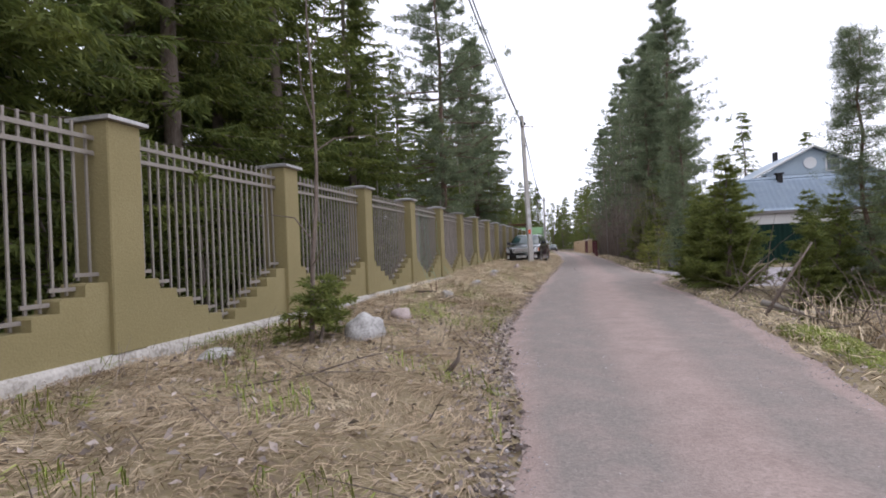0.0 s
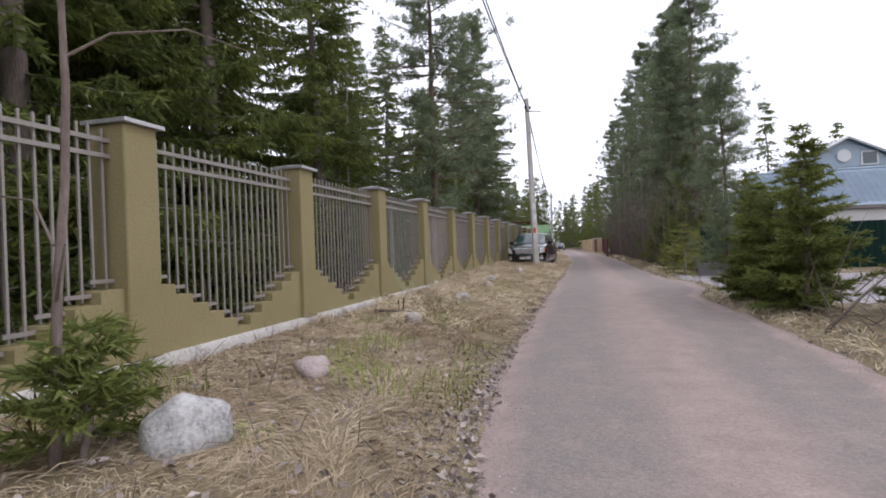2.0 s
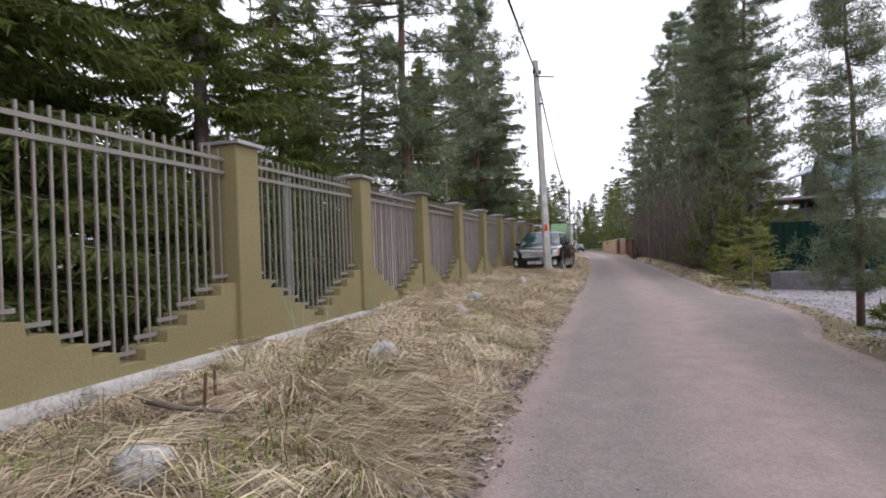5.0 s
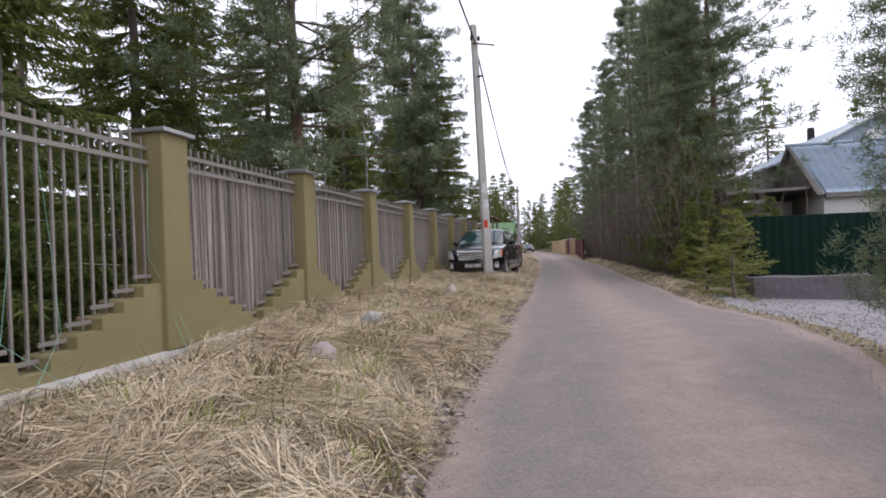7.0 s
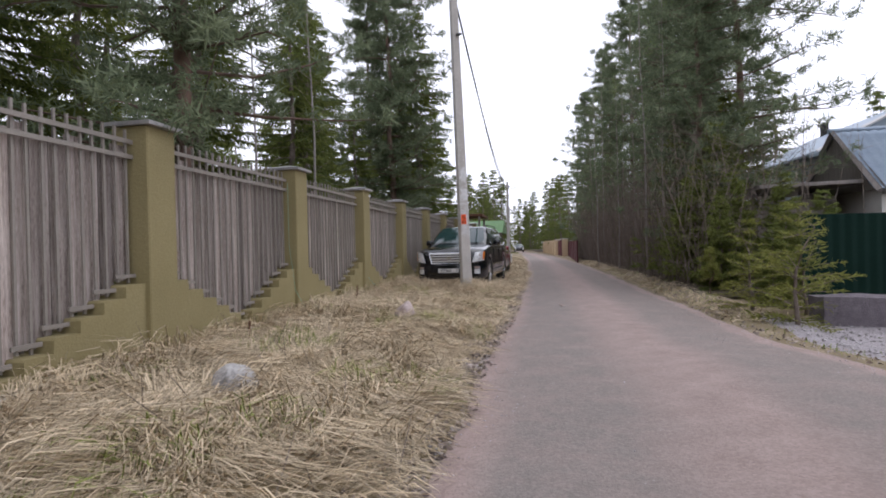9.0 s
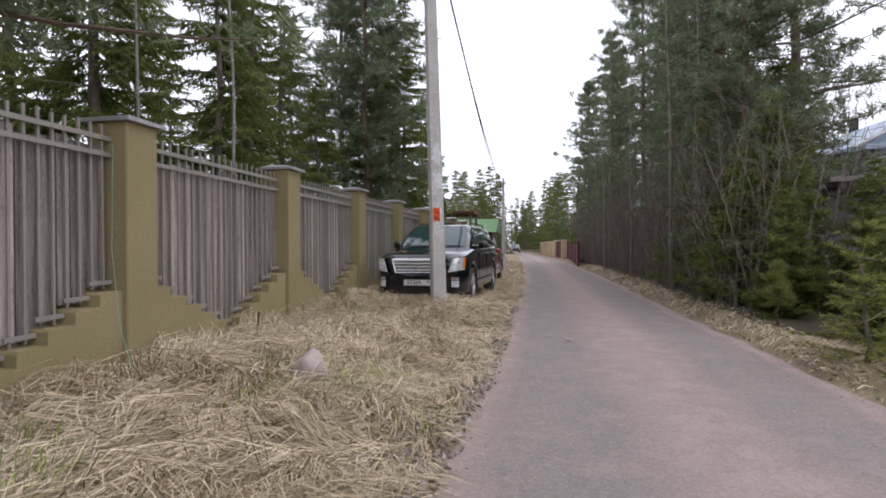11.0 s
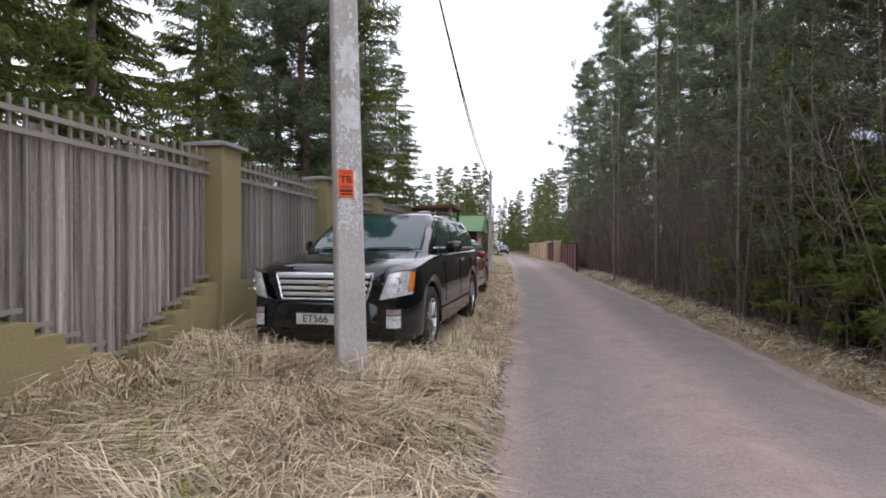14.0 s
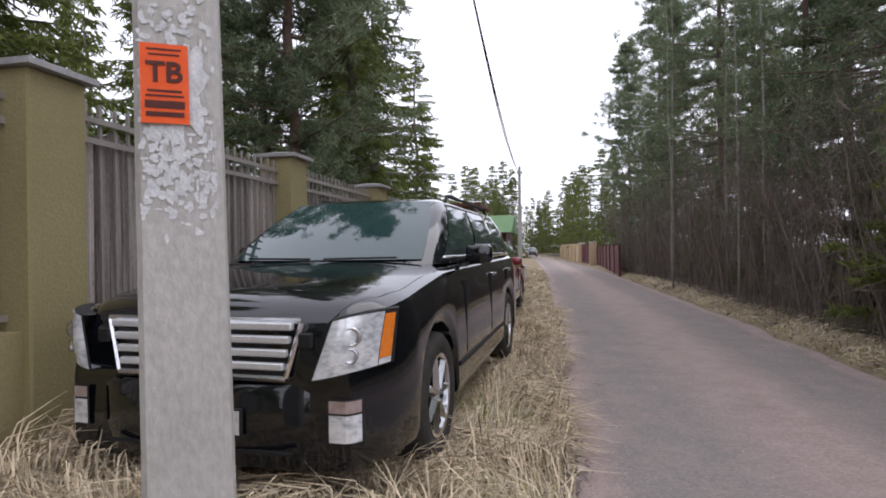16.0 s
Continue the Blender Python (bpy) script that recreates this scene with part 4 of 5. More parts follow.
def car(label, m, paint, L=4.95, W=1.86, hood=0.96, belt=1.13, roof=1.64, r=0.37, cab=(1.22, 2.05, 4.4, 4.88), tall=True):
    e = thing("parked_car", label, "car", m)
    hw = W / 2
    fr, rr = 0.93, L - 1.03
    ys = sorted({round(v, 3) for v in [0, 0.03, 0.08, 0.16, 0.28, 0.42, 1.0, 1.3, 2.0, 2.6, 3.2, L - 0.4, L - 0.22, L - 0.08, L] + [c + d for c in (fr, rr) for d in (-0.46, -0.435, -0.4, -0.34, -0.25, -0.13, 0, 0.13, 0.25, 0.34, 0.4, 0.435, 0.46)]})
    bm = bmesh.new()
    rows = []
    for y in ys:
        w = hw - 0.17 * max(0, (0.5 - y) / 0.5) ** 2.2 - 0.12 * max(0, (y - L + 0.5) / 0.5) ** 2
        if y < cab[0] + 0.1:
            zt = hood - 0.10 * max(0, (0.16 - y) / 0.16) ** 2 + (belt - hood) * min(1, y / cab[0]) ** 0.8
        else:
            zt = belt + 0.05 * (y - cab[0]) / L
        zs = 0.27
        for c in (fr, rr):
            d = abs(y - c)
            if d < 0.44:
                zs = max(zs, r + math.sqrt(0.44 ** 2 - d * d) * 0.98)
        prof = [(0, 0.25), (w - 0.24, 0.25), (w - 0.23, max(zs - 0.02, 0.25)), (w - 0.02, zs), (w, min(zs + 0.05, zt - 0.2)), (w + 0.004, max(0.62, zs + 0.08)), (w - 0.01, zt - 0.16), (w - 0.05, zt - 0.05), (w - 0.15, zt), (w * 0.45, zt + 0.03), (0, zt + 0.038)]
        ring = [bm.verts.new((x, y, z)) for x, z in prof] + [bm.verts.new((-x, y, z)) for x, z in prof[-2:0:-1]]
        rows.append(ring)
    n = len(rows[0])
    for a, b in zip(rows, rows[1:]):
        for k in range(n):
            bm.faces.new((a[k], a[(k + 1) % n], b[(k + 1) % n], b[k]))
    bm.faces.new(rows[0])
    bm.faces.new(rows[-1][::-1])
    bmesh.ops.recalc_face_normals(bm, faces=bm.faces)
    body = part("body", bm, paint, e, "", True)
    body.data.set_sharp_from_angle(angle=radians(38))
    # cabin
    zb, wb, wt = belt + 0.0, hw - 0.12, hw - 0.30
    y0, y1, y2, y3 = cab
    bm = bmesh.new()
    rows = []
    for f in (0, 0.25, 0.5, 0.75, 0.93, 1.0):
        z = zb + (roof - zb) * f
        bulge = 0.03 * math.sin(math.pi * f)
        w = wb + (wt - wb) * f ** 1.25 + bulge
        a, b = y0 + (y1 - y0) * f - bulge, y2 + (y3 - y2) * (1 - f) + bulge * 2
        if f == 1.0:
            w, a, b = w - 0.06, a + 0.07, b - 0.06
        rows.append([bm.verts.new((x, y, z)) for x, y in ((-w * 0.93, a), (-w * 0.5, a - 0.07), (0, a - 0.09), (w * 0.5, a - 0.07), (w * 0.93, a), (w, a + 0.07), (w, (a + b) / 2), (w, b - 0.1), (w * 0.9, b), (0, b + 0.05), (-w * 0.9, b), (-w, b - 0.1), (-w, (a + b) / 2), (-w, a + 0.07))])
    for a, b in zip(rows, rows[1:]):
        for k in range(14):
            bm.faces.new((a[k], a[(k + 1) % 14], b[(k + 1) % 14], b[k]))
    cap = bm.faces.new(rows[-1])
    bmesh.ops.poke(bm, faces=[cap], offset=0.025)
    bmesh.ops.recalc_face_normals(bm, faces=bm.faces)
    part("cabin", bm, paint, e, "", True)

    def shell(f):
        z = zb + (roof - zb) * f
        bulge = 0.03 * math.sin(math.pi * f)
        return z, wb + (wt - wb) * f ** 1.25 + bulge, y0 + (y1 - y0) * f - bulge, y2 + (y3 - y2) * (1 - f) + bulge * 2

    def strip(name, cols, fs, material, lab=""):
        bm = bmesh.new()
        g = [[bm.verts.new(c(f)) for c in cols] for f in fs]
        for a, b in zip(g, g[1:]):
            for k in range(len(cols) - 1):
                bm.faces.new((a[k], a[k + 1], b[k + 1], b[k]))
        bmesh.ops.recalc_face_normals(bm, faces=bm.faces)
        return part(name, bm, material, e, lab, True)

    def front(u):
        def at(f):
            z, w, a, b = shell(f)
            return (w * u * 0.9, a - 0.09 - 0.008 + 0.09 * abs(u) ** 2.2, z + 0.006)
        return at

    strip("windscreen", [front(u) for u in (-0.98, -0.75, -0.5, -0.25, 0, 0.25, 0.5, 0.75, 0.98)], (0.06, 0.3, 0.55, 0.8, 0.93), M_glass, "tinted windscreen")

    def side(v, s):
        def at(f):
            z, w, a, b = shell(f)
            return (s * (w + 0.006), a + 0.12 + (b - a - 0.28) * v, z)
        return at

    for s in (-1, 1):
        for v0, v1 in ((0.02, 0.33), (0.36, 0.68), (0.71, 0.97)):
            strip("side_window", [side(v0 + (v1 - v0) * k / 3, s) for k in range(4)], (0.1, 0.4, 0.7, 0.88), M_glass, "dark side window")
        if tall:
            bm = bmesh.new()
            tube(bm, [(s * (wt - 0.02), y1 + 0.25, roof - 0.02), (s * (wt - 0.02), y1 + 0.35, roof + 0.05), (s * (wt - 0.02), y2 - 0.3, roof + 0.05), (s * (wt - 0.02), y2 - 0.15, roof - 0.02)], 0.014, 6)
            part("roof_rail", bm, M_dark, e)
        bm = boxed(-0.10, 0.10, -0.05, 0.05, -0.075, 0.075, 0.03)
        mir = part("wing_mirror", bm, paint, e, "", True)
        mir.location = (s * (hw + 0.06), y0 + 0.62, belt + 0.06)
        bm = bmesh.new()
        tube(bm, [(0, 0, 0), (-s * 0.16, 0.02, -0.05)], 0.02, 6)
        part("stalk", bm, M_dark, mir)
        for y in (y0 + 1.62, y0 + 2.62):
            bm = boxed(-0.016, 0.016, -0.1, 0.1, -0.014, 0.014, 0.006)
            h = part("door_handle", bm, M_chrome if tall else paint, e, "chrome door handle" if tall else "")
            h.location = (s * (hw + 0.004), y, belt - 0.13)
        for y in (y0 + 0.42, y0 + 1.5, y0 + 2.5):
            bm = boxed(s * (hw - 0.03), s * (hw + 0.0065), y - 0.004, y + 0.004, 0.5 if y < rr - 0.5 else 0.9, belt - 0.12)
            part("door_seam", bm, M_dark, e)
        bm = boxed(s * (hw - 0.02), s * (hw + 0.012), fr + 0.47, rr - 0.47, 0.44, 0.475, 0.006)
        part("side_moulding", bm, M_dark, e)
        wheel(e, s * (hw - 0.12), fr, r, s)
        wheel(e, s * (hw - 0.12), rr, r, s)
        # lamps at the front corners, wrapped back along the wing
        hb, q = hood - 0.30, W / 1.86

        def lens(u, v, out):
            """A point of the swept-back lamp face: u from the grille outwards, v upwards."""
            x = 0.605 + 0.28 * u + (0.085 * (1 - u) + 0.018 * u) * v
            y = -0.052 + 0.235 * max(u, 0) ** 2.1 + 0.035 * v - 0.014 * math.sin(math.pi * min(max(u, 0), 1)) * math.sin(math.pi * min(max(v, 0), 1))
            z = hb + 0.012 + 0.05 * u + (0.252 - 0.02 * u ** 3) * v
            return (s * (x + out * u) * q, y - out, z)

        def patch(name, u0, u1, v0, v1, out, material, parent, lab="", n=8):
            bm = bmesh.new()
            g = [[bm.verts.new(lens(u0 + (u1 - u0) * i / n, v0 + (v1 - v0) * j / n, out)) for i in range(n + 1)] for j in range(n + 1)]
            bk = [[bm.verts.new((c.co.x * 0.97, c.co.y + 0.07, c.co.z)) for c in row] for row in (g[0], g[-1])]
            for j in range(n):
                for i in range(n):
                    bm.faces.new((g[j][i], g[j][i + 1], g[j + 1][i + 1], g[j + 1][i]))
            for i in range(n):
                bm.faces.new((g[0][i], bk[0][i], bk[0][i + 1], g[0][i + 1]))
                bm.faces.new((g[-1][i], g[-1][i + 1], bk[1][i + 1], bk[1][i]))
            bmesh.ops.recalc_face_normals(bm, faces=bm.faces)
            o = part(name, bm, material, parent, lab, True)
            o.data.set_sharp_from_angle(angle=radians(45))
            return o

        lamp = patch("headlight", -0.04, 1.03, -0.03, 1.03, 0.0, M_dark, e, "clear headlight with amber marker")
        patch("lens", 0.0, 0.845, 0.0, 1.0, 0.006, M_lamp, lamp, "clear lamp lens")
        patch("marker", 0.855, 0.985, 0.12, 0.95, 0.006, M_amber, lamp, "amber side marker")
        patch("marker", 0.855, 0.985, 0.0, 0.11, 0.006, M_lamp, lamp)
        for u, v, rad in ((0.46, 0.64, 0.040), (0.50, 0.30, 0.032)):
            bm = lathe(bmesh.new(), [(0.001, 0.022), (rad * 0.45, 0.016), (rad * 0.8, 0.004), (rad, -0.003), (rad * 1.08, 0.004), (rad * 1.08, 0.03)], 20)
            bowl = part("reflector", bm, M_chrome, lamp, "round chrome reflector", True)
            bowl.location, bowl.rotation_euler = lens(u, v, 0.010), (0, 0, math.pi / 2 + s * 0.30)

        def bumper_y(x):
            wing = 0.5 - 0.5 * max(0.0, (hw - x) / 0.17) ** 0.4545
            return min(-0.075 + 0.30 * (x / (hw - 0.055)) ** 3.2, max(0.0, wing)) - 0.008

        def fog(name, x0, x1, z0, z1, out, material, parent, lab=""):
            bm = bmesh.new()
            xs = [x0 + (x1 - x0) * i / 5 for i in range(6)]
            rows = [[bm.verts.new((s * x, bumper_y(x) - o2, z)) for x in xs] for z, o2 in ((z0, out - 0.02), (z0 + 0.003, out), (z1 - 0.003, out), (z1, out - 0.02))]
            for p2, q2 in zip(rows, rows[1:]):
                for i in range(5):
                    bm.faces.new((p2[i], p2[i + 1], q2[i + 1], q2[i]))
            bmesh.ops.recalc_face_normals(bm, faces=bm.faces)
            return part(name, bm, material, parent, lab)

        fl = fog("fog_lamp", 0.655 * q, 0.805 * q, 0.385, 0.585, 0.004, M_dark, e, "square clear fog lamp")
        fog("lens", 0.663 * q, 0.797 * q, 0.392, 0.515, 0.009, M_lamp, fl, "clear lamp lens")
        fog("marker", 0.663 * q, 0.797 * q, 0.52, 0.578, 0.009, M_fogtop, fl, "smoky upper lamp lens")
        if tall:
            for fv in (0.085, 0.905):
                bm = tube(bmesh.new(), [side(0.01 + 0.97 * k / 8, s)(fv) for k in range(9)], 0.011, 5)
                part("window_trim", bm, M_chrome, e, "thin chrome window trim", True)
    # bumper, grille, plate
    bm = bmesh.new()
    rows = []
    for u in np.linspace(-1, 1, 13):
        y = -0.075 + 0.30 * abs(u) ** 3.2
        x = u * (hw - 0.055)
        rows.append([bm.verts.new((x, yy, z)) for yy, z in ((y + 0.10, 0.24), (y + 0.02, 0.27), (y, 0.40), (y, 0.60), (y + 0.025, 0.635), (y + 0.14, 0.65), (y + 0.2, 0.45))])
    for a, b in zip(rows, rows[1:]):
        for k in range(7):
            bm.faces.new((a[k], a[(k + 1) % 7], b[(k + 1) % 7], b[k]))
    bm.faces.new(rows[0])
    bm.faces.new(rows[-1][::-1])
    bmesh.ops.recalc_face_normals(bm, faces=bm.faces)
    bump = part("front_bumper", bm, paint, e, "", True)
    bump.data.set_sharp_from_angle(angle=radians(40))
    bm = boxed(-0.5, 0.5, -0.079, -0.05, 0.345, 0.353)
    part("bumper_slot", bm, M_dark, bump)
    if tall:
        z0, z1 = hood - 0.29, hood - 0.05
        bm = bmesh.new()
        bm.faces.new([bm.verts.new(p) for p in ((-0.44, -0.012, z0), (0.44, -0.012, z0), (0.50, 0.012, z1), (-0.50, 0.012, z1))])
        g = part("grille", bm, M_dark, e, "wide silver slatted grille")
        for k in range(4):
            z = z0 + 0.03 + k * 0.06
            ww = 0.44 + 0.06 * k / 4
            part("grille_slat", boxed(-ww, ww, -0.035, 0.0, z, z + 0.034, 0.006), M_silver, g)
        for pts in ([(-0.45, -0.02, z0 - 0.005), (0.45, -0.02, z0 - 0.005)], [(-0.52, 0.0, z1 + 0.01), (0.52, 0.0, z1 + 0.01)], [(-0.45, -0.02, z0), (-0.52, 0.0, z1)], [(0.45, -0.02, z0), (0.52, 0.0, z1)]):
            part("grille_frame", tube(bmesh.new(), pts, 0.014, 6), M_chrome, g)
        bm = lathe(bmesh.new(), [(0.001, 0.0), (0.055, 0.0), (0.06, 0.02)], 18)
        o = part("badge", bm, M_chrome, g, "round chrome badge")
        o.rotation_euler, o.location = (0, 0, -math.pi / 2), (0, -0.035, (z0 + z1) / 2 + 0.0)
        o.rotation_euler = (0, 0, math.pi / 2)
        plate = part("number_plate", boxed(-0.27, 0.27, -0.092, -0.076, 0.415, 0.54, 0.004), M_dark, e, "white number plate in a dark frame")
        part("plate_face", boxed(-0.258, 0.258, -0.095, -0.0915, 0.425, 0.53), M_white, plate)
        words("ET566", 0.105, M_dark, plate, pose(-0.055, -0.0962, 0.477, 90, 0, 0))
        words("8", 0.07, M_dark, plate, pose(0.215, -0.0962, 0.487, 90, 0, 0))
        for s in (-1, 1):
            bm = bmesh.new()
            tube(bm, [(s * 0.05, y0 - 0.08, belt + 0.045), (s * 0.55, y0 - 0.03, belt + 0.05)], 0.007, 5)
            part("wiper", bm, M_dark, e)
            bm = boxed(s * 0.545 - 0.035, s * 0.545 + 0.035, -0.026, 0.0, hood - 0.16, hood - 0.09, 0.008)
            part("hood_vent", bm, M_dark, e)
    else:
        part("grille", boxed(-0.35, 0.35, -0.03, 0.0, hood - 0.24, hood - 0.12, 0.01), M_dark, e)
    return e


suv = car("black estate off-roader parked in dry grass by the fence", pose(1.185, 27.27, 0.21, 0, 0, -2.8), M_black, W=1.83)
car("dark red saloon parked behind the black car", pose(1.10, 33.4, 0.16, 0, 0, -2), M_red, L=4.4, W=1.74, hood=0.84, belt=0.98, roof=1.42, r=0.32, cab=(1.15, 1.95, 3.4, 4.0), tall=False)
car("dark car far down the lane", pose(-0.9, 112, 0.02, 0, 0, 5), M_black, L=4.4, W=1.76, hood=0.86, belt=1.0, roof=1.48, r=0.32, cab=(1.15, 1.95, 3.4, 4.0), tall=False)


# ---- houses and yard ----
def tile_roof(name, x0, x1, ya, za, yb, zb, parent, label):
    """Metal tile sheet from the ridge (ya, za) down to the eave (yb, zb), with waves and course steps."""
    nu, rows = int((x1 - x0) / 0.06), 9
    ln = math.hypot(yb - ya, zb - za)
    nyv, nzv = -(zb - za) / ln, (yb - ya) / ln
    if nzv < 0:
        nyv, nzv = -nyv, -nzv
    verts, faces = [], []
    for j in range(rows):
        for e2 in (0.0, 0.999):
            f = (j + e2) / rows
            for i in range(nu + 1):
                h = 0.018 * math.sin(2 * math.pi * i * 0.06 / 0.24) + (0.03 * e2)
                verts.append((x0 + (x1 - x0) * i / nu, ya + (yb - ya) * f + nyv * h, za + (zb - za) * f + nzv * h))
    for j in range(2 * rows - 1):
        faces += [(j * (nu + 1) + i, j * (nu + 1) + i + 1, (j + 1) * (nu + 1) + i + 1, (j + 1) * (nu + 1) + i) for i in range(nu)]
    return link(name, mesh_np(name, verts, faces), M_steelroof, parent, label)


h1 = thing("house", "low house with pale walls and blue-grey metal tile roof", "house", pose(0.12, 0, -0.15))
part("wall", boxed(11.3, 20.0, 28.25, 31.6, -0.6, 2.62), M_plaster, h1)
tile_roof("roof", 11.05, 20.2, 30.0, 4.28, 28.1, 2.56, h1, "blue-grey metal tile roof")
tile_roof("roof", 11.05, 20.2, 30.0, 4.28, 32.05, 2.55, h1, "blue-grey metal tile roof")
bm = bmesh.new()
for x in (11.18, 11.28):
    bm.faces.new([bm.verts.new(p) for p in ((x, 28.0, 2.58), (x, 32.0, 2.58), (x, 30.0, 4.24))])
part("gable", bm, M_greywood, h1, "grey weathered board gable")
for a, b in (((11.1, 27.93, 2.5), (11.1, 30.0, 4.26)), ((11.1, 32.07, 2.5), (11.1, 30.0, 4.26))):
    part("barge_board", tube(bmesh.new(), [a, b], 0.07, 4), M_greywood, h1)
part("ridge_cap", tube(bmesh.new(), [(11.0, 30, 4.3), (20.2, 30, 4.3)], 0.06, 8), M_steelroof, h1)
part("chimney", boxed(13.95, 14.2, 29.75, 30.0, 4.0, 4.52, 0.01), M_dark, h1, "dark metal flue")
part("chimney_cowl", boxed(13.88, 14.27, 29.68, 30.07, 4.5, 4.57, 0.01), M_dark, h1)
# darker strip added below the eave in place of the shade there
part("eave_shade_strip", boxed(11.3, 20.0, 28.1, 28.24, 2.45, 2.6), M_greywood, h1)

sh = thing("shed", "dark wooden lean-to beside the low house", "shed")
part("wall", boxed(9.2, 11.1, 29.6, 32.4, -0.5, 2.3), M_greywood, sh)
bm = boxed(8.9, 11.25, 28.6, 32.6, 0, 0.09, 0.01)
rf = part("roof", bm, M_greywood, sh)
rf.location, rf.rotation_euler = (0, 0, 2.38), (0.0, -0.02, 0)

h2 = thing("house", "large blue-grey house with steep metal gable roof", "house", pose(0.35, 0, -0.25))
part("wall", boxed(17.6, 24.0, 44.2, 54, -0.5, 6.1), M_siding, h2)
bm = bmesh.new()
bm.faces.new([bm.verts.new(p) for p in ((17.2, 44.15, 6.0), (24.2, 44.15, 6.0), (20.7, 44.15, 7.85))])
part("gable", bm, M_siding, h2)
for s in (-1, 1):
    bm = bmesh.new()
    a = [(20.7, 43.8, 8.02), (20.7, 54.3, 8.02), (20.7 + s * 4.1, 54.3, 5.9), (20.7 + s * 4.1, 43.8, 5.9)]
    lo = [bm.verts.new((x, y, z - 0.12)) for x, y, z in a]
    up = [bm.verts.new(p) for p in a]
    bm.faces.new(lo)
    bm.faces.new(up)
    for k in range(4):
        bm.faces.new((lo[k], lo[(k + 1) % 4], up[(k + 1) % 4], up[k]))
    bmesh.ops.recalc_face_normals(bm, faces=bm.faces)
    part("roof", bm, M_steelroof, h2)
    part("barge_board", tube(bmesh.new(), [(20.7, 43.75, 7.95), (20.7 + s * 4.1, 43.75, 5.85)], 0.09, 4), M_white, h2)
bm = bmesh.new()
tube(bm, [(20.5, 44.12, 6.75), (20.5, 44.02, 6.75)], 0.42, 20)
part("satellite_dish", bm, M_white, h2, "round pale dish")
part("window", boxed(21.6, 22.4, 44.05, 44.16, 6.15, 6.9), M_glass, h2)
part("window_frame", boxed(21.5, 22.5, 44.08, 44.14, 6.05, 7.0), M_white, h2)
part("chimney", boxed(20.6, 20.95, 51.9, 52.25, 7.7, 8.8, 0.02), M_dark, h2)
part("lower_roof", boxed(16.4, 24.9, 42.6, 44.1, 5.55, 5.75, 0.02), M_steelroof, h2)
part("porch_wall", boxed(17.0, 24.4, 43.0, 44.1, -0.5, 5.5), M_siding, h2)

# green profiled fence and the rough block beside the yard
gf = thing("metal_fence", "dark green profiled sheet metal fence", "fence")
verts, faces = [], []
n = 320
for i in range(n):
    x = 8.2 + i * 0.05
    y = 24.7 + (0.0, 0.0, 0.035, 0.035)[i % 4]
    verts += [(x, y, -0.75), (x, y, 1.72)]
faces = [(2 * i, 2 * i + 2, 2 * i + 3, 2 * i + 1) for i in range(n - 1)]
link("sheet", mesh_np("sheet", verts, faces), M_fgreen, gf)
for k in range(7):
    part("post", boxed(8.25 + k * 2.5, 8.31 + k * 2.5, 24.76, 24.82, -0.8, 1.7), M_fgreen, gf)
part("top_rail", boxed(8.2, 24.1, 24.745, 24.785, 1.45, 1.5), M_fgreen, gf)


def rough(name, x0, x1, y0, y1, z0, z1, material, amp, cuts=7, seed=0):
    bm = boxed(x0, x1, y0, y1, z0, z1)
    bmesh.ops.subdivide_edges(bm, edges=bm.edges[:], cuts=cuts, use_grid_fill=True)
    for v in bm.verts:
        v.co += amp * noise.noise_vector(v.co * 2.3 + Vector((seed, 0, 0))) + amp * 0.5 * noise.noise_vector(v.co * 7)
    return part(name, bm, material)


tagged(rough("concrete_block", 7.74, 10.05, 22.9, 23.42, -0.7, 0.38, M_block, 0.03, 9), "long rough grey concrete block beside the gravel yard", "block")


def stone(x, y, w, d, h, material, label, seed):
    bm = bmesh.new()
    bmesh.ops.create_icosphere(bm, subdivisions=3, radius=1)
    for v in bm.verts:
        c = v.co.copy()
        k = 1 + 0.28 * noise.noise(c * 1.3 + Vector((seed, 0, 0))) + 0.08 * noise.noise(c * 4 + Vector((seed, 5, 0)))
        v.co = Vector((c.x * w * k, c.y * d * k, max(c.z, -0.6) * h * k))
    o = part("rock", bm, material, None, "", True)
    o.location, o.rotation_euler = (x, y, ground_z(x, y) + h * 0.35), (0, 0, seed)
    return tagged(o, label, "rock", group="rocks in the verge")


stone(1.68, 4.40, 0.25, 0.2, 0.2, M_rock, "pale grey boulder half sunk in dry grass", 1)
stone(1.55, 6.12, 0.18, 0.15, 0.13, M_rockp, "pinkish grey rock in the dry grass", 2)
stone(1.50, 9.15, 0.16, 0.14, 0.14, M_rock, "small pale rock in the dry grass", 3)
stone(1.58, 11.95, 0.17, 0.13, 0.15, M_rock, "small pale rock in the dry grass", 4)
stone(1.50, 15.2, 0.15, 0.14, 0.17, M_rockp, "round pinkish grey rock in the straw", 5)
stone(1.22, 17.5, 0.18, 0.15, 0.14, M_rock, "flat pale rock in the straw", 6)
stone(1.53, 21.55, 0.15, 0.13, 0.20, M_rockp, "pinkish upright rock in deep straw", 7)
stone(0.55, 3.3, 0.20, 0.16, 0.07, M_rock, "flat pale stone near the fence", 8)
stone(7.6, 15.0, 0.22, 0.2, 0.12, M_rock, "grey stone by the gravel yard", 9)


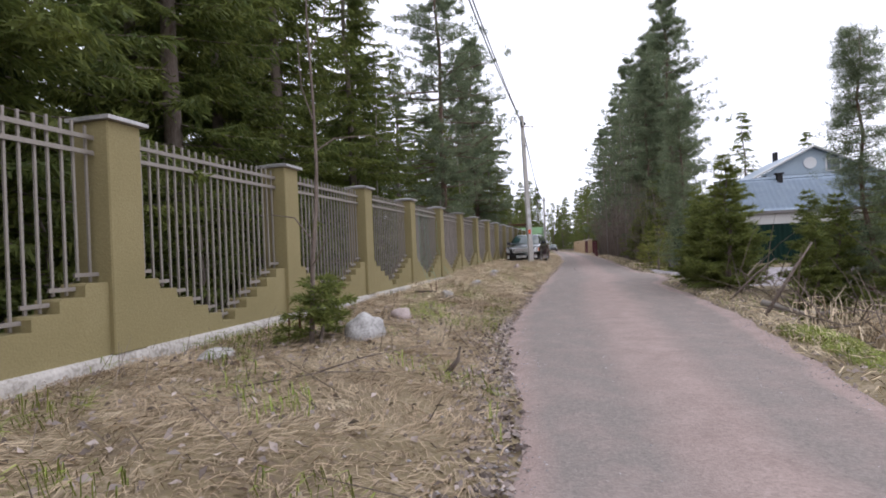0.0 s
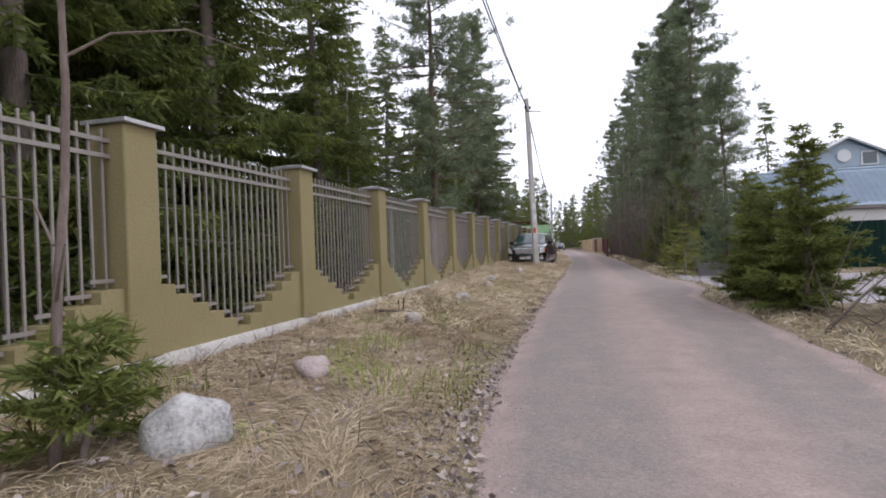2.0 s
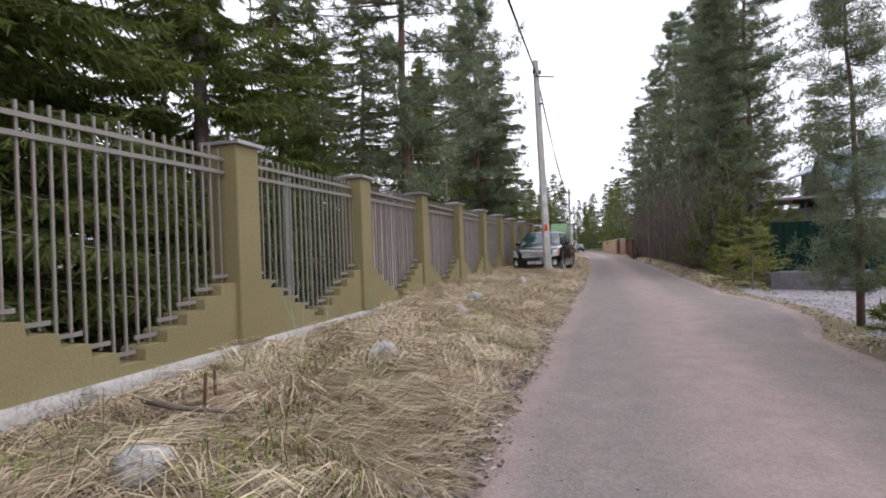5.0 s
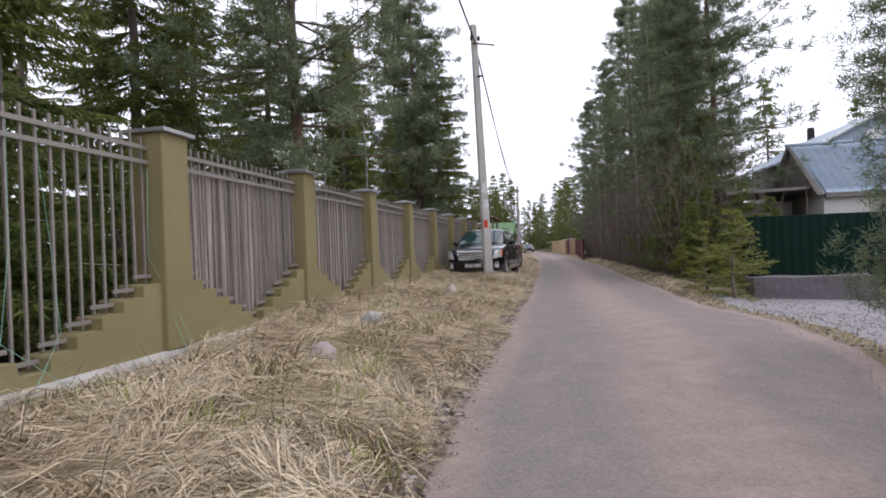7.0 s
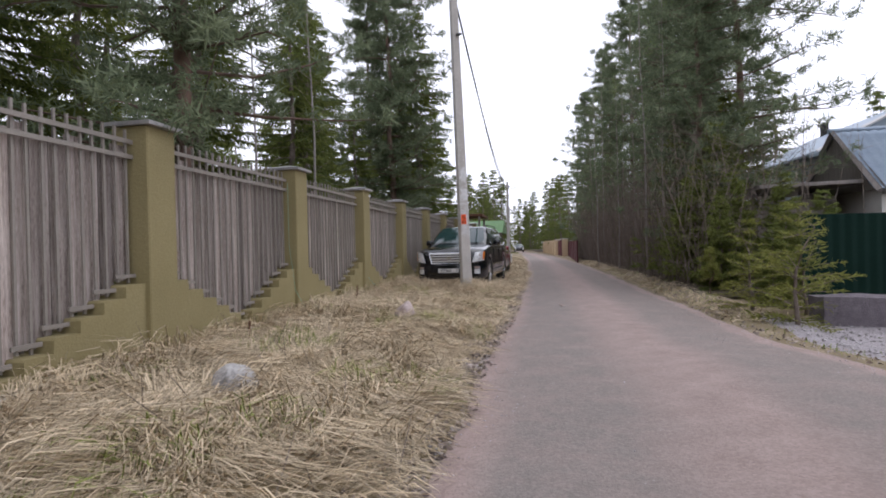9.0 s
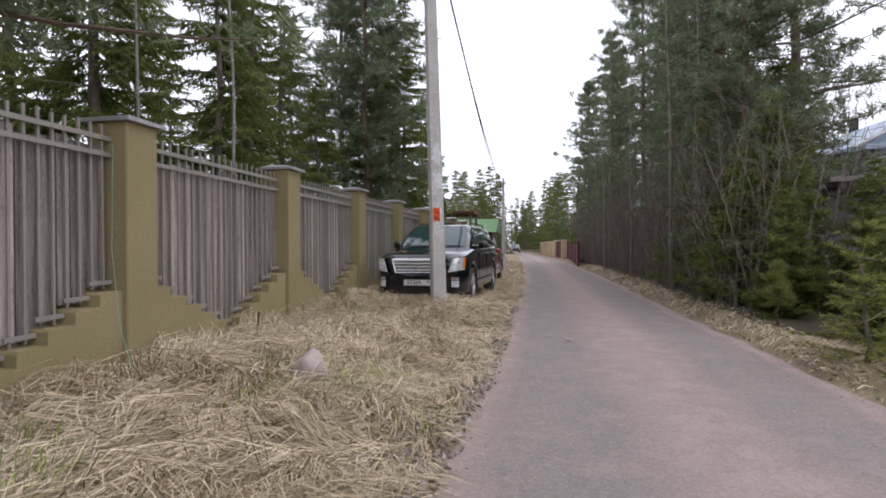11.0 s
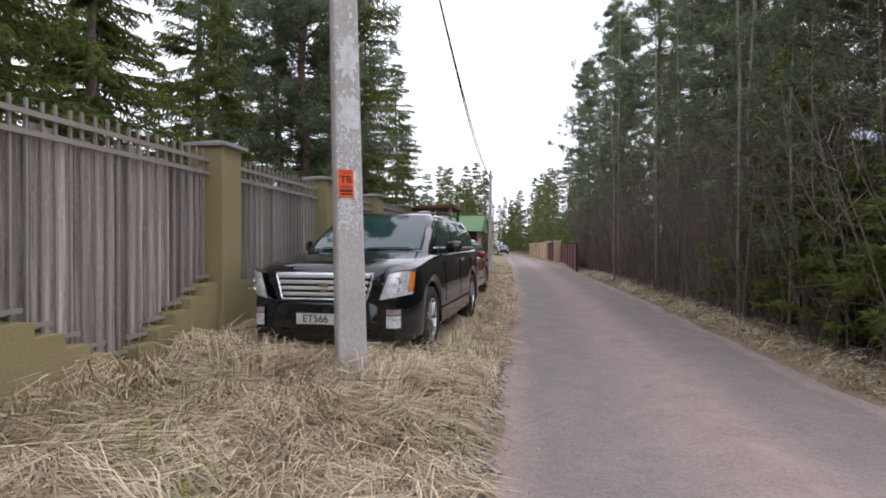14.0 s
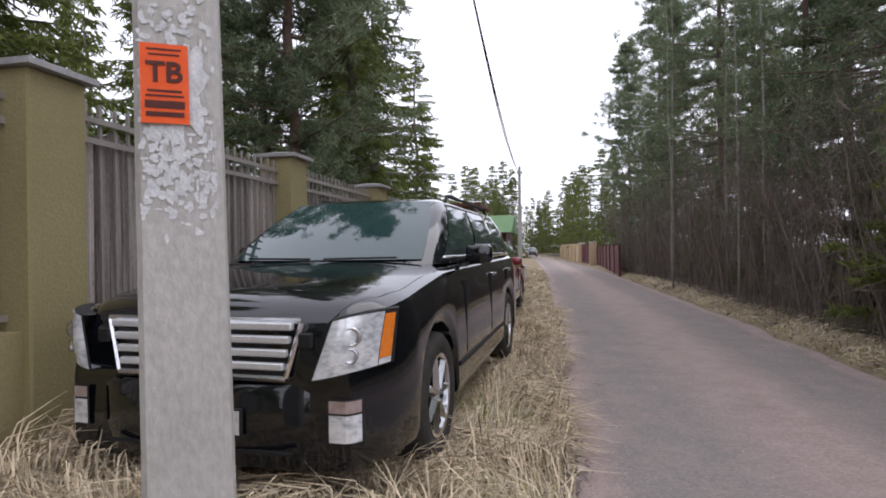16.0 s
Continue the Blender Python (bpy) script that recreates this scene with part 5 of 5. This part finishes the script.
def stake(x, y, h, seed):
    rg = random.Random(seed)
    z = ground_z(x, y)
    o = part("iron_stake", tube(bmesh.new(), [(x, y, z - 0.1), (x + rg.uniform(-0.03, 0.03), y + rg.uniform(-0.03, 0.03), z + h)], 0.012, 6), M_rust)
    tagged(o, "short rusty iron stake standing in dry grass", "stake", group="stakes")


for k, (x, y, h) in enumerate([(1.0, 10.15, 0.30), (0.82, 10.5, 0.22), (0.27, 22.88, 0.32), (0.12, 24.5, 0.24), (1.0, 4.2, 0.3), (0.86, 4.15, 0.28), (0.45, 19.0, 0.25)]):
    stake(x, y, h, k)


def stick(pts, r, label, material=None):
    pts = [(x, y, ground_z(x, y) + z) for x, y, z in pts]
    o = part("branch", tube(bmesh.new(), pts, [r * (1 - 0.6 * k / (len(pts) - 1)) for k in range(len(pts))], 6), material or M_bark, None, "", True)
    return tagged(o, label, "branch", group="fallen branches")


stick([(0.55, 10.1, 0.12), (0.95, 9.98, 0.13), (1.4, 10.0, 0.10)], 0.026, "fallen dark branch lying on dry grass")
stick([(2.0, 2.6, 0.05), (2.3, 2.9, 0.10), (2.75, 3.3, 0.22)], 0.007, "thin dead branch in dry grass")
stick([(1.6, 2.2, 0.05), (2.1, 2.5, 0.08), (2.6, 2.6, 0.06)], 0.006, "thin dead branch in dry grass")
stick([(2.9, 3.3, 0.0), (3.0, 3.32, 0.14), (3.02, 3.33, 0.26)], 0.03, "short dead stump in the verge")
stick([(6.95, 8.5, 0.1), (7.6, 8.6, 0.22), (8.6, 8.4, 0.25)], 0.06, "pale fallen log at the edge of the ditch", M_birch)
stick([(6.7, 7.5, 0.0), (7.15, 7.7, 0.75), (7.45, 7.8, 1.35)], 0.03, "leaning dead branch by the ditch")
stick([(6.75, 9.6, 0.0), (7.2, 9.7, 0.5), (7.6, 9.9, 0.9)], 0.025, "leaning dead branch by the ditch")
stick([(7.0, 6.2, 0.1), (7.6, 6.8, 0.35), (8.3, 7.4, 0.7)], 0.02, "leaning dead branch by the ditch")
bm = bmesh.new()
bmesh.ops.create_grid(bm, x_segments=9, y_segments=7, size=0.05)
for v in bm.verts:
    fold = noise.noise_vector(v.co * 34)
    v.co = Vector((v.co.x * 1.15 + 0.012 * fold.x, v.co.y * 0.75 + 0.012 * fold.y, 0.022 + 0.030 * fold.z + 5 * v.co.x ** 2))
leaf = part("dead_leaf", bm, M_litter)
leaf.modifiers.new("thickness", "SOLIDIFY").thickness = 0.002
leaf.location = (3.89, 25.03, 0.026)
tagged(leaf, "crumpled grey-brown dead leaf on the lane", "leaf")
stick([(4.02, 26.2, 0.04), (4.12, 26.2, 0.045), (4.19, 26.22, 0.04)], 0.004, "thin pale straw on the lane", M_straw)

# ---- far buildings ----
cb = thing("cabin", "small cabin with green roof and dark red walls", "cabin")
part("wall", boxed(-2.0, 0.55, 50.2, 53.5, 0, 2.3), M_maroon, cb)
bm = bmesh.new()
a = [(-2.3, 49.6, 2.15), (0.85, 49.6, 2.15), (0.85, 51.8, 3.05), (-2.3, 51.8, 3.05), (-2.3, 54, 2.15), (0.85, 54, 2.15)]
v = [bm.verts.new(p) for p in a]
bm.faces.new((v[0], v[1], v[2], v[3]))
bm.faces.new((v[3], v[2], v[5], v[4]))
bm.faces.new((v[1], v[5], v[2]))
bm.faces.new((v[0], v[3], v[4]))
part("roof", bm, M_groof, cb, "green sheet roof")
part("window", boxed(0.54, 0.57, 51.2, 52.2, 1.0, 1.8), M_white, cb)
st = thing("shelter", "open shelter with a flat dark roof", "shelter")
part("roof", boxed(-2.6, 0.0, 45.6, 48.6, 3.05, 3.2, 0.02), M_rust, st)
for x in (-2.4, -0.2):
    for y in (45.8, 48.4):
        part("post", boxed(x - 0.06, x + 0.06, y - 0.06, y + 0.06, 0, 3.05), M_greywood, st)
bx = thing("plastic_tank", "low white plastic crate by the lane", "crate", pose(1.25, 47, ground_z(1.25, 47)))
part("body", boxed(-0.35, 0.35, -0.3, 0.3, 0, 0.5, 0.04), M_white, bx)
part("lid", boxed(-0.37, 0.37, -0.32, 0.32, 0.5, 0.54, 0.015), M_siding, bx)

gt = thing("gate", "maroon sheet gate between sand brick posts", "gate")
for x, y in ((5.45, 66.5), (5.0, 74.0)):
    part("post", boxed(x - 0.25, x + 0.25, y - 0.25, y + 0.25, 0, 1.75, 0.02), M_brickp, gt)
    part("post_cap", boxed(x - 0.3, x + 0.3, y - 0.3, y + 0.3, 1.75, 1.83, 0.02), M_plinth, gt)
bm = bmesh.new()
vs = [bm.verts.new(p) for p in ((5.4, 66.8, 0.1), (5.0, 73.7, 0.1), (5.0, 73.7, 1.65), (5.4, 66.8, 1.65))]
bm.faces.new(vs)
leaf = part("gate_leaf", bm, M_maroon, gt)
for k in range(8):
    f = k / 7
    part("gate_rib", boxed(5.37 - 0.4 * f, 5.41 - 0.4 * f, 66.8 + 6.9 * f - 0.03, 66.8 + 6.9 * f + 0.03, 0.1, 1.68), M_maroon, leaf)
yw = thing("brick_wall", "long sand brick wall with posts along the lane", "wall")
for k in range(7):
    x, y = 4.9 - 0.22 * k, 75.0 + 3.4 * k
    part("post", boxed(x - 0.22, x + 0.22, y - 0.22, y + 0.22, 0, 1.75, 0.02), M_brickp, yw)
    bm = bmesh.new()
    for o in (-0.06, 0.06):
        bm.faces.new([bm.verts.new(p) for p in ((x + o, y, 0), (x + o - 0.22, y + 3.4, 0), (x + o - 0.22, y + 3.4, 1.55), (x + o, y, 1.55))])
    part("panel", bm, M_brickp, yw)
rw = thing("board_fence", "dark maroon fence running back from the gate", "fence")
part("panel", boxed(5.75, 5.80, 52, 66.3, 0, 1.5), M_maroon, rw)
for k in range(7):
    part("post", boxed(5.70, 5.76, 52 + 2.3 * k, 52.1 + 2.3 * k, 0, 1.55), M_maroon, rw)

# green twine hung over the open pickets
rg = random.Random(8)
for k in range(9):
    y = 12.6 + rg.uniform(0, 2.6) if k < 7 else (21.3, 24.5)[k - 7]
    top = rg.uniform(1.9, 2.35)
    x = -0.19
    pts = [(x, y, top), (x + 0.02, y + rg.uniform(-0.1, 0.1), top * 0.6), (x + 0.12, y + rg.uniform(-0.25, 0.25), 0.7), (x + rg.uniform(0.3, 0.6), y + rg.uniform(-0.5, 0.2), 0.25)]
    tagged(part("twine", tube(bmesh.new(), pts, 0.0025, 4), M_blue), "pale green twine hanging over the fence pickets", "twine", group="twine")
tagged(part("loose_board", boxed(-0.32, -0.29, 13.25, 13.42, 0.45, 2.3), M_birch), "single pale board standing behind open pickets", "board")


# ---- grass, litter, grit ----
def straw(spots, length, flat, rng, width=0.008):
    """Bent ribbons: spots (n, 3), lying or arching by flat (0 upright .. 1 lying)."""
    n = len(spots)
    swirl = np.array([6.3 * noise.noise((x * 0.8, y * 0.8, 1.0)) for x, y, _ in spots]) + rng.normal(0, 0.55, n)
    d = np.stack([np.cos(swirl), np.sin(swirl), np.zeros(n)], 1)
    L = length * rng.uniform(0.5, 1.35, n)
    up = (1 - flat) * rng.uniform(0.4, 1.2, n)
    fl = np.clip(flat + rng.normal(0, 0.15, n), 0.05, 1)
    p0 = spots
    p1 = p0 + d * (L * fl * 0.4)[:, None] + np.array([0, 0, 1.0]) * (L * (0.12 + up * 0.55))[:, None]
    p2 = p0 + d * (L * (0.25 + 0.7 * fl))[:, None] + np.array([0, 0, 1.0]) * (L * (0.02 + up * rng.uniform(0.2, 0.95, n)) + 0.01)[:, None]
    s = np.cross(d, rng.normal(size=(n, 3)) * 0.5 + np.array([0, 0, 1.0]))
    s /= np.linalg.norm(s, axis=1, keepdims=True) + 1e-9
    w = (width * rng.uniform(0.6, 1.5, n))[:, None] / 2
    v = np.stack([p0 - s * w, p0 + s * w, p1 - s * w, p1 + s * w, p2 - s * w * 0.25, p2 + s * w * 0.25], 1).reshape(-1, 3)
    b = 6 * np.arange(n, dtype=np.int32)[:, None]
    f = np.concatenate([b + np.array([0, 1, 3, 2]), b + np.array([2, 3, 5, 4])])
    return v, f


def scatter(n, y0, y1, pick, rng, lift=0.0):
    out = []
    for y in rng.uniform(y0, y1, n):
        x = pick(y, rng)
        out.append((x, y, ground_z(x, y) + lift))
    return np.array(out)


def stuff(name, chunks, material, label, category):
    vs, fs, o = [], [], 0
    for v, f in chunks:
        vs.append(v), fs.append(f + o)
        o += len(v)
    return tagged(link(name, mesh_np(name, np.concatenate(vs), np.concatenate(fs)), material), label, category, kind="stuff")


rng = np.random.default_rng(17)


def verge(y, r):
    l = road_left(y)
    return l - 0.12 - (l + 0.02) * r.uniform(0, 1) ** 0.95


def edge(y, r):
    return road_left(y) - abs(r.normal(0.05, 0.25)) + 0.1


def right_verge(y, r):
    return road_right(y) + 0.02 + abs(r.normal(0, 0.75 if y < 24 else 0.38))


a = scatter(42000, -2.2, 9.5, verge, rng)
b = scatter(70000, 8.5, 31, verge, rng)
c = scatter(9000, 31, 60, verge, rng)
pale = np.array([y > 13.5 + 5 * noise.noise((x * 0.7, y * 0.5, 9.0)) for x, y, _ in b])
tuft_y = rng.uniform(9, 30, 300)
tufts = []
for y in tuft_y:
    x = verge(y, rng)
    k = rng.integers(25, 60)
    q = np.stack([x + rng.normal(0, 0.07, k), y + rng.normal(0, 0.07, k)], 1)
    tufts.append(np.column_stack([q, [ground_z(u, w) for u, w in q]]))
tufts = np.concatenate(tufts)
stuff("short_dry_grass", [straw(a, 0.17, 0.97, rng, 0.0045), straw(a[::6], 0.26, 0.75, rng, 0.0035), straw(b[~pale], 0.27, 0.93, rng, 0.005)], M_brownstraw, "short brown matted dead grass of the verge", "grass")
stuff("dry_grass", [straw(b[pale], 0.34, 0.95, rng, 0.0055), straw(b[pale][::5], 0.42, 0.68, rng, 0.0045), straw(b[~pale][::5], 0.3, 0.8, rng, 0.004), straw(c, 0.4, 0.8, rng, 0.014), straw(tufts, 0.55, 0.72, rng, 0.006)],
      M_straw, "matted pale straw-coloured dead grass", "grass")
pole_ring = np.array([(1.77 + 0.28 * math.cos(t) * q, 26.4 + 0.28 * math.sin(t) * q, 0.0) for t, q in zip(rng.uniform(0, 6.28, 700), rng.uniform(0.7, 2.2, 700))])
car_ring = np.array([(rng.uniform(0.1, 2.6), rng.uniform(26.4, 27.2), 0.0) for _ in range(4200)] + [(rng.uniform(2.2, 2.9), rng.uniform(27, 37), 0.0) for _ in range(3600)] + [(rng.uniform(-0.02, 0.35), rng.uniform(15, 31), 0.0) for _ in range(3200)])
ring = np.concatenate([pole_ring, car_ring])
ring[:, 2] = [ground_z(x, y) for x, y, _ in ring]
stuff("tall_dry_grass", [straw(ring, 0.5, 0.5, rng, 0.006)], M_straw, "tall pale dead grass round the pole and cars", "grass")
g1 = scatter(20000, -2, 30, verge, rng)
g1 = g1[[noise.noise((x * 0.9, y * 0.9, 4.0)) > 0.12 for x, y, _ in g1]]
g2 = np.array([(rng.uniform(6.35, 7.1), rng.uniform(1.5, 6.2), 0.0) for _ in range(4200)])
g2[:, 2] = [ground_z(x, y) for x, y, _ in g2]
g3 = scatter(1500, 8, 40, right_verge, rng)
stuff("green_grass", [straw(g1, 0.24, 0.38, rng, 0.006), straw(g2, 0.13, 0.35, rng, 0.006), straw(g3, 0.12, 0.4, rng, 0.006)], M_green, "sparse fresh green grass among dead straw", "grass")
r1 = scatter(9000, -2, 50, right_verge, rng)
r1 = r1[[not (15.0 < y < 22.8) for _, y, _ in r1]]
stuff("dry_grass_roadside", [straw(r1, 0.22, 0.75, rng, 0.008)], M_straw, "thin brown dead grass beside the lane", "grass")
clump = np.array([(rng.normal(7.9, 0.35), rng.normal(6.6, 0.45), 0.0) for _ in range(1500)])
clump[:, 2] = [ground_z(x, y) for x, y, _ in clump]
stuff("reed_clump", [straw(clump, 0.85, 0.3, rng, 0.009)], M_straw, "tall clump of dry tan reeds by the ditch", "grass")

# dead leaves along the edge of the lane
e1 = np.concatenate([scatter(9500, -2, 34, edge, rng, 0.012), scatter(2600, -2, 45, lambda y, r: road_right(y) + abs(r.normal(0, 0.5)), rng, 0.012), scatter(1500, -1, 8, verge, rng, 0.02)])
d = rng.normal(size=e1.shape)
d[:, 2] *= 0.35
v, f = blades(e1, d, rng.uniform(0.03, 0.085, len(e1)), rng.uniform(0.02, 0.05, len(e1)), rng, 0.3)
stuff("leaf_litter", [(v, f)], M_litter, "grey-brown dead leaves along the lane edge", "leaves")


def pebbles(spots, size, rng):
    n = len(spots)
    o = np.array([(1, 0, 0), (0, 1, 0), (-1, 0, 0), (0, -1, 0), (0, 0, 0.7), (0, 0, -0.3)], float)
    v = spots[:, None, :] + o[None] * (size * rng.uniform(0.4, 1.5, (n, 1, 1))) * rng.uniform(0.7, 1.3, (n, 6, 1))
    b = 6 * np.arange(n, dtype=np.int32)[:, None]
    f = np.concatenate([b + np.array(t) for t in ((0, 1, 4), (1, 2, 4), (2, 3, 4), (3, 0, 4), (1, 0, 5), (0, 3, 5), (3, 2, 5), (2, 1, 5))])
    return v.reshape(-1, 3), f


def on_road(y, r):
    u = r.choice((r.normal(0.05, 0.05), r.normal(0.55, 0.10), r.normal(0.97, 0.03), r.uniform(0, 1)))
    return road_left(y) + u * (road_right(y) - road_left(y))


pr = scatter(9000, -1.5, 34, on_road, rng)
pr[:, 2] = 0.016
stuff("road_grit", [pebbles(pr, 0.007, rng)], M_gravel, "loose grey and pink grit on the lane", "grit")
pe = scatter(2600, -1.5, 34, edge, rng, 0.008)
stuff("edge_pebbles", [pebbles(pe, 0.013, rng)], M_gravel, "small grey stones at the lane edge", "pebbles")
py = np.array([(road_right(y) + rng.uniform(0.6, 5), y, 0.0) for y in rng.uniform(15, 23, 4200)])
py[:, 2] = [ground_z(x, y) + 0.05 for x, y, _ in py]
stuff("yard_stones", [pebbles(py, 0.02, rng)], M_gravel, "crushed pale stone of the yard", "gravel")

# brushwood heap in the ditch
bm = bmesh.new()
for _ in range(240):
    x, y = rng.uniform(7.0, 9.6), rng.uniform(4.8, 11.2)
    z = ground_z(x, y) + rng.uniform(0, 0.5)
    w = rng.normal(0, 0.55, 3) * np.array([1, 1, 0.6]) + np.array([0, 0, 0.35])
    tube(bm, [(x, y, z), (x + w[0] * 0.5, y + w[1] * 0.5, z + w[2] * 0.6), (x + w[0], y + w[1], z + w[2])], [0.010, 0.007, 0.002], 3)
tagged(part("brushwood", bm, M_twig), "heap of dark dead branches in the ditch", "brushwood", kind="stuff")
# dead stalks and twigs in the verge
bm = bmesh.new()
for _ in range(260):
    y = rng.uniform(-1, 20)
    x = verge(y, rng)
    z, h = ground_z(x, y), rng.uniform(0.08, 0.38)
    w = rng.normal(0, 0.6, 2) * h
    tube(bm, [(x, y, z), (x + w[0] * 0.6, y + w[1] * 0.6, z + h * 0.6), (x + w[0], y + w[1], z + h)], [0.004, 0.003, 0.001], 3)
tagged(part("dead_stalks", bm, M_twig), "thin dark dead stalks standing in the verge", "stalks", kind="stuff")
